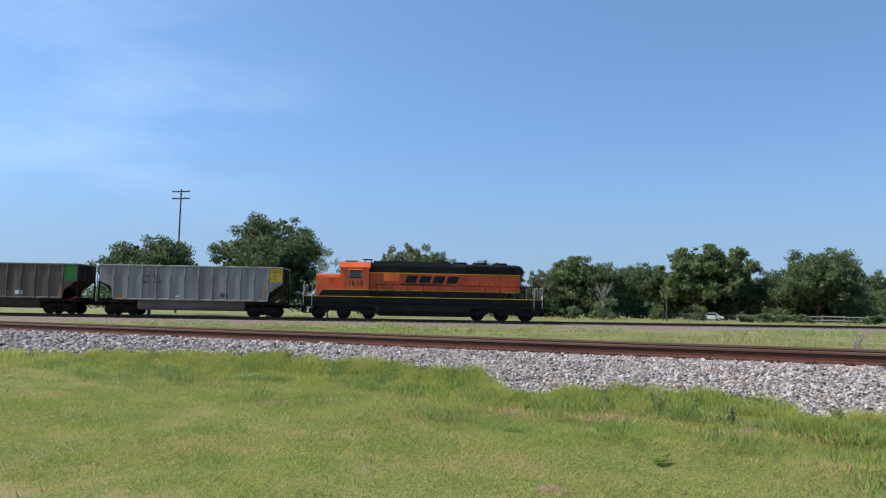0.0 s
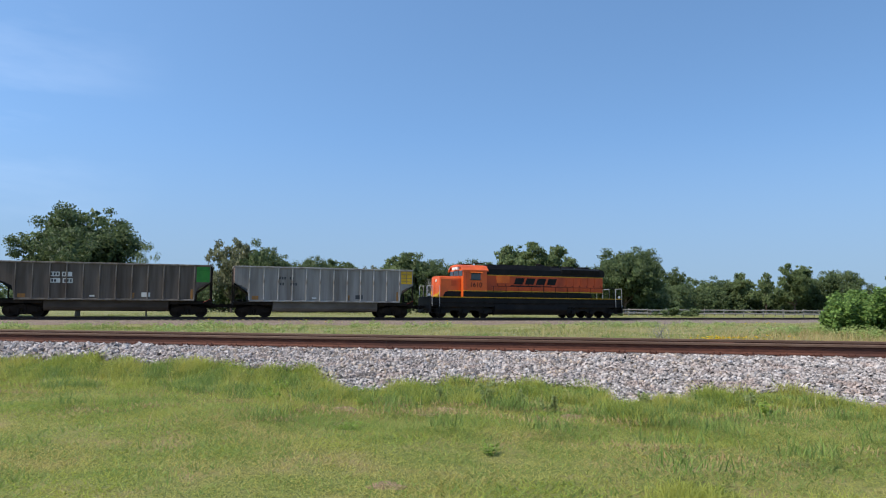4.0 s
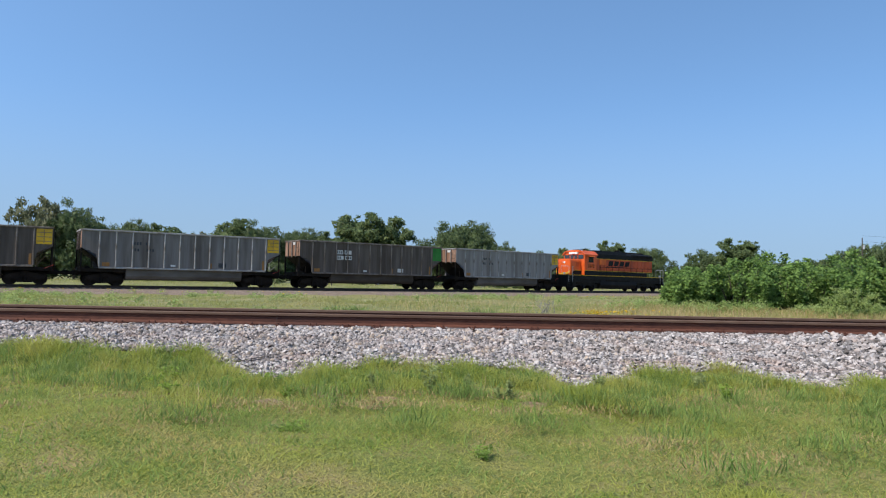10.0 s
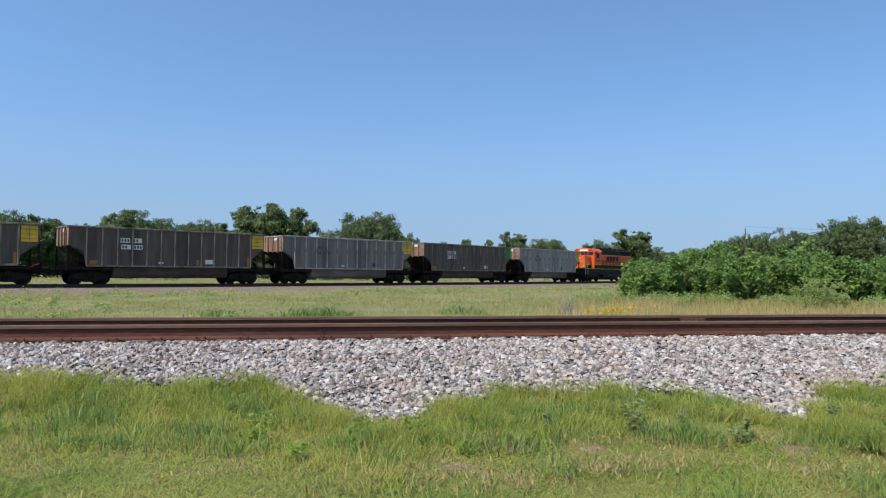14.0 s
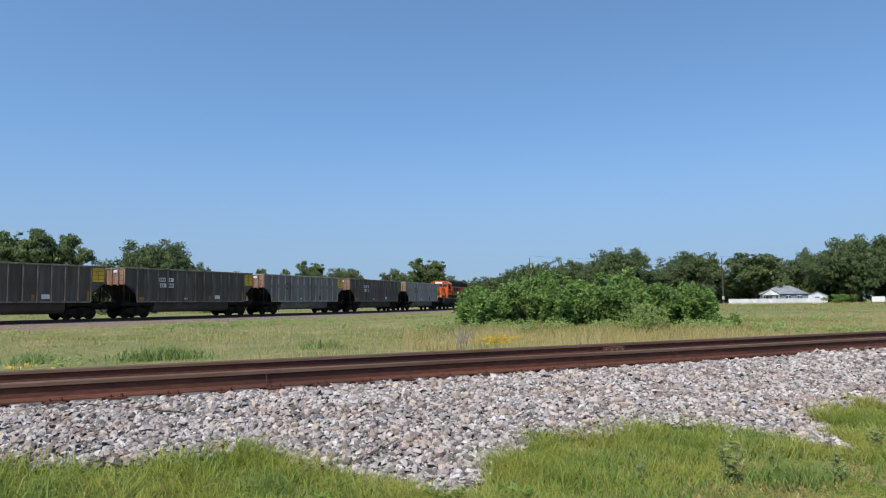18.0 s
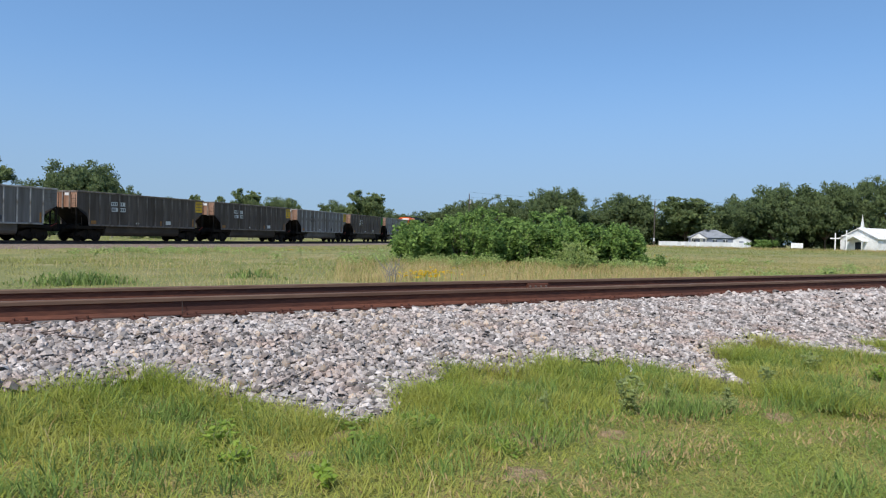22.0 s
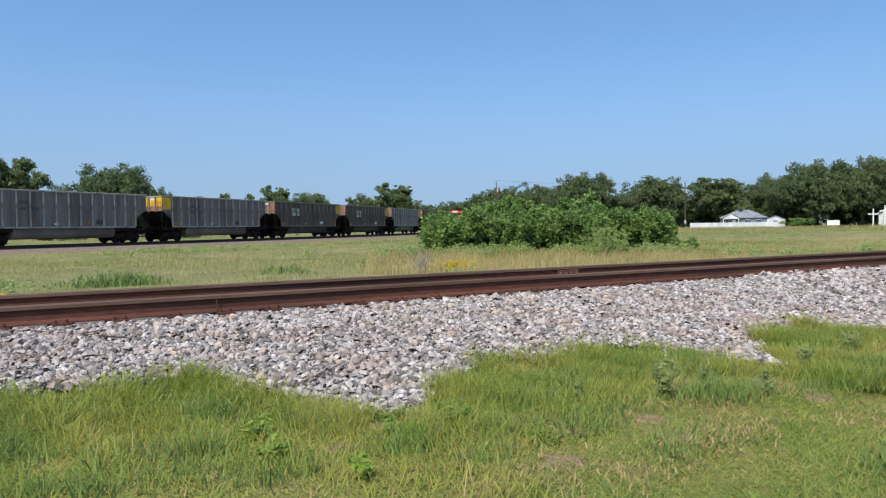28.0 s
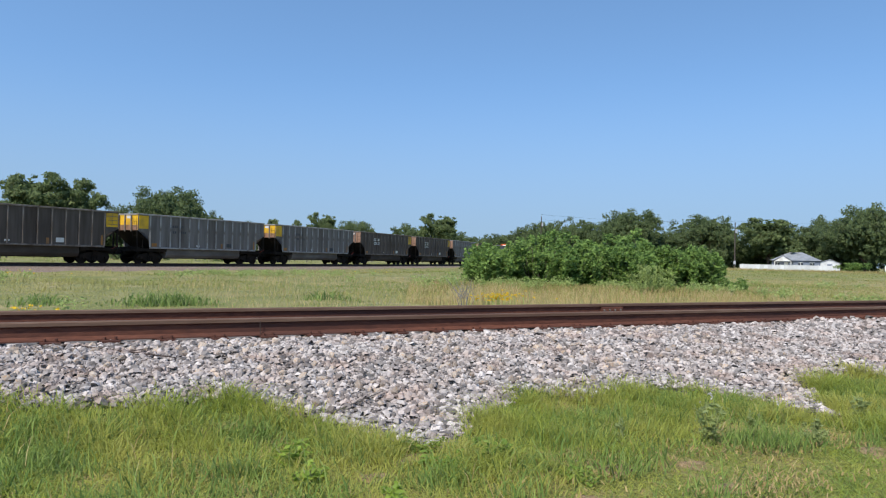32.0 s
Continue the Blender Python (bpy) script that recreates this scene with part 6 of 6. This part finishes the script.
def parked_car(x, y, turn):
    c = thing("parked_car", "white car parked in the shade under the trees", "car")
    part("body", Form().prism([(-2.2, 0.35), (-2.25, 0.85), (-1.5, 0.95), (1.3, 0.98), (2.2, 0.85), (2.25, 0.40)], -0.88, 0.88, "y"), M_white, c, bevel=0.06)
    cab = part("cabin", Form().prism([(-1.2, 0.97), (-0.65, 1.48), (0.85, 1.50), (1.5, 0.97)], -0.78, 0.78, "y"), M_white, c, bevel=0.05)
    for d in (-1, 1):
        part("window", Form().prism([(-0.95, 1.02), (-0.55, 1.40), (0.75, 1.42), (1.2, 1.02)], min(d * 0.785, d * 0.80), max(d * 0.785, d * 0.80), "y"), M_glass, cab, "dark side window")
        for xx in (-1.4, 1.4):
            w = part("wheel", Form().rod((xx, d * 0.72, 0.33), (xx, d * 0.90, 0.33), 0.33, n=16), M_black, c, "black tyre")
            part("rim", Form().rod((xx, d * 0.895, 0.33), (xx, d * 0.91, 0.33), 0.2, n=12), M_steel, w)
    c.matrix_basis = pose(x, y, float(land(x, y)), 0, 0, turn)


parked_car(-1.7, 129.0, 12)
grey = thing("dead_tree", "bare grey dead tree before the wood", "tree")
part("trunk", Form().rod((0, 0, -0.2), (0.1, 0.1, 3.4), 0.16, 0.09, 8), M_deadwood, grey)
for k in range(13):
    a, hh = 2.4 * k, 2.2 + 0.42 * k
    root = Vector((0.08, 0.08, min(hh, 3.4)))
    tip = root + Vector((1.9 * math.cos(a), 1.9 * math.sin(a), 1.6 + 0.22 * k)) * rng.uniform(0.7, 1.05)
    limb = part("limb", Form().rod(root, tip, 0.07, 0.025, 5), M_deadwood, grey)
    sub = Form()
    for _ in range(5):
        q = root.lerp(tip, rng.uniform(0.4, 0.95))
        sub.rod(q, q + Vector((rng.normal() * 0.5, rng.normal() * 0.5, rng.uniform(0.3, 1.0))), 0.03, 0.012, 4)
    tagged(part("twig", sub, M_deadwood, limb), kind="stuff")
grey.location = (-18.7, 114.2, float(land(-18.7, 114.2)))
stake = thing("field_post", "lone weathered wooden post in the field edge", "post")
part("shaft", Form().rod((0, 0, -0.3), (0.05, 0, 4.9), 0.12, 0.10, 8), M_wood, stake)
stake.location = (-6.9, 108.1, float(land(-6.9, 108.1)))
for x, y, wd, high in ((-16.8, 106.4, 5.2, 4.0), (-23.5, 112.0, 3.5, 2.4), (4.6, 111.4, 3.0, 1.3), (7.4, 111.1, 3.4, 1.6), (10.2, 111.3, 3.0, 1.4), (13.0, 111.4, 2.8, 1.5), (9.2, 121.0, 3.0, 2.8), (22.2, 110.6, 3.4, 1.7), (25.8, 112.2, 3.2, 1.5), (-10.4, 118.0, 3.6, 3.6), (-2.8, 121.0, 3.2, 3.0)):
    b = thing("hedge_shrub", "low green shrub grown over the old fence", "shrub", "shrubs along the old fence")
    cs = np.stack([rng.normal(0, wd * 0.24, 18), rng.normal(0, wd * 0.12, 18), rng.uniform(0.12, 0.82, 18) * high], -1)
    stems = Form()
    for c in cs[::3]:
        stems.rod((0.3 * c[0], 0.3 * c[1], -0.05), tuple(c), 0.05, 0.02, 5)
    part("stem", stems, M_bark, b)
    v, f = leaf_cloud(cs, np.tile([wd * 0.17, wd * 0.15, high * 0.2], (18, 1)), 1500, 0.14, 0.3, single=True)
    part("leaves", tri_data("leaves", v, f, M_leaf_light), M_leaf_light, b)
    b.location = (x, y, float(land(x, y)))
board_fence = thing("board_fence", "old grey board fence half hidden by weeds", "fence")
board_me = Form().box(-1.55, 1.55, -0.03, 0.03, -0.09, 0.09).mesh("rail", M_deadwood)
bpost_me = Form().box(-0.08, 0.08, -0.08, 0.08, -0.3, 1.35).mesh("post", M_deadwood)
for k in range(15):
    x = 3.5 + 3.1 * k
    y = 113.5 + 0.02 * k
    z = float(land(x, y))
    q = new("post", bpost_me)
    q.parent, q.location = board_fence, (x, y, z)
    for hh in (0.55, 1.1):
        q = new("rail", board_me)
        q.parent, q.location, q.rotation_euler = board_fence, (x + 1.55, y - 0.12, z + hh), (0, 0.012 * math.sin(3 * k + hh), 0)
wire_fence = thing("wire_fence", "old wire fence on wooden posts before the trees", "fence")
wa, wb = Vector((-8.0, 112.0)), Vector((78.0, 152.0))
wdir = (wb - wa).normalized()
stake_me = Form().rod((0, 0, -0.2), (0, 0, 1.25), 0.09, 0.08, 6).mesh("post", M_wood)
count_ = int((wb - wa).length / 4.5)
for k in range(count_ + 1):
    q = new("post", stake_me)
    q.parent, q.location = wire_fence, (wa.x + wdir.x * 4.5 * k, wa.y + wdir.y * 4.5 * k, float(land(wa.x + wdir.x * 4.5 * k, wa.y + wdir.y * 4.5 * k)))
for z in (0.45, 0.8, 1.15):
    part("wire", Form().rod((wa.x, wa.y, z - 0.5), (wb.x, wb.y, z - 0.45), 0.012, n=4), M_steel, wire_fence)
box_sign = thing("sign_board", "plain white board standing in the field edge", "sign")
part("panel", Form().box(-1.3, 1.3, -0.04, 0.04, 0.5, 1.7), M_white, box_sign)
for xx in (-1.1, 1.1):
    part("post", Form().box(xx - 0.05, xx + 0.05, 0.045, 0.14, 0, 1.7), M_white, box_sign)
box_sign.matrix_basis = pose(164.5, 89.0, float(land(164.5, 89)), 0, 0, -60)
for x, y, high in ((169.3, 82.6, 4.2), (170.0, 80.4, 4.9)):
    cr = thing("wooden_cross", "tall white wooden cross by the chapel", "cross", "crosses by the chapel")
    part("upright", Form().box(-0.13, 0.13, -0.1, 0.1, 0, high), M_white, cr)
    part("beam", Form().box(-1.05, 1.05, -0.094, 0.094, high - 1.35, high - 1.1), M_white, cr)
    cr.matrix_basis = pose(x, y, float(land(x, y)), 0, 0, -62)

# ---- single stones lying on top of the near ballast ----
STONE_FORMS = []
for k in range(8):
    v, f = strew(np.zeros((1, 3)), np.array([1.0]), ICO_V, ICO_F)
    STONE_FORMS.append(tri_data("stone", v, f, M_stone_one))
for k in range(300):
    x = rng.uniform(2.0, 11.0)
    y = rng.uniform(max(float(edge(x)) + 0.15, -3.6), -0.35)
    s = rng.uniform(0.024, 0.046)
    q = new("stone", STONE_FORMS[k % 8])
    q.parent, q.location, q.scale = ballast, (x, y, float(bed(y)) + 0.024), (s, s, s)
    q.rotation_euler = (rng.uniform(0, 6.28), rng.uniform(0, 6.28), rng.uniform(0, 6.28))


# ---- movement ----
def motions():
    lead = 0.0
    for body, axles, long_, half_, radius in TRAIN:
        rows = []
        for k in range(65):
            t = k * 0.5
            s = head(t) - lead - long_ / 2
            xa, ya, _ = line(s - half_)
            xb, yb, _ = line(s + half_)
            rows.append((t, pose((xa + xb) / 2, (ya + yb) / 2, FAR_TOP, 0, 0, math.degrees(math.atan2(yb - ya, xb - xa)))))
        walk(body, rows)
        lead += long_
        # wheels turn as far as the train has rolled
        rolled, times = head(0.0), [0.0]
        for k in range(1, 961):
            if head(k / 30) - rolled > radius * 1.35 or k == 960:
                times.append(k / 30)
                rolled = head(k / 30)
        for ax in axles:
            walk(ax, [(t, pose(ax.location.x, 0, radius, 0, math.degrees((head(t) - head(0.0)) / radius), 0)) for t in times])


motions()
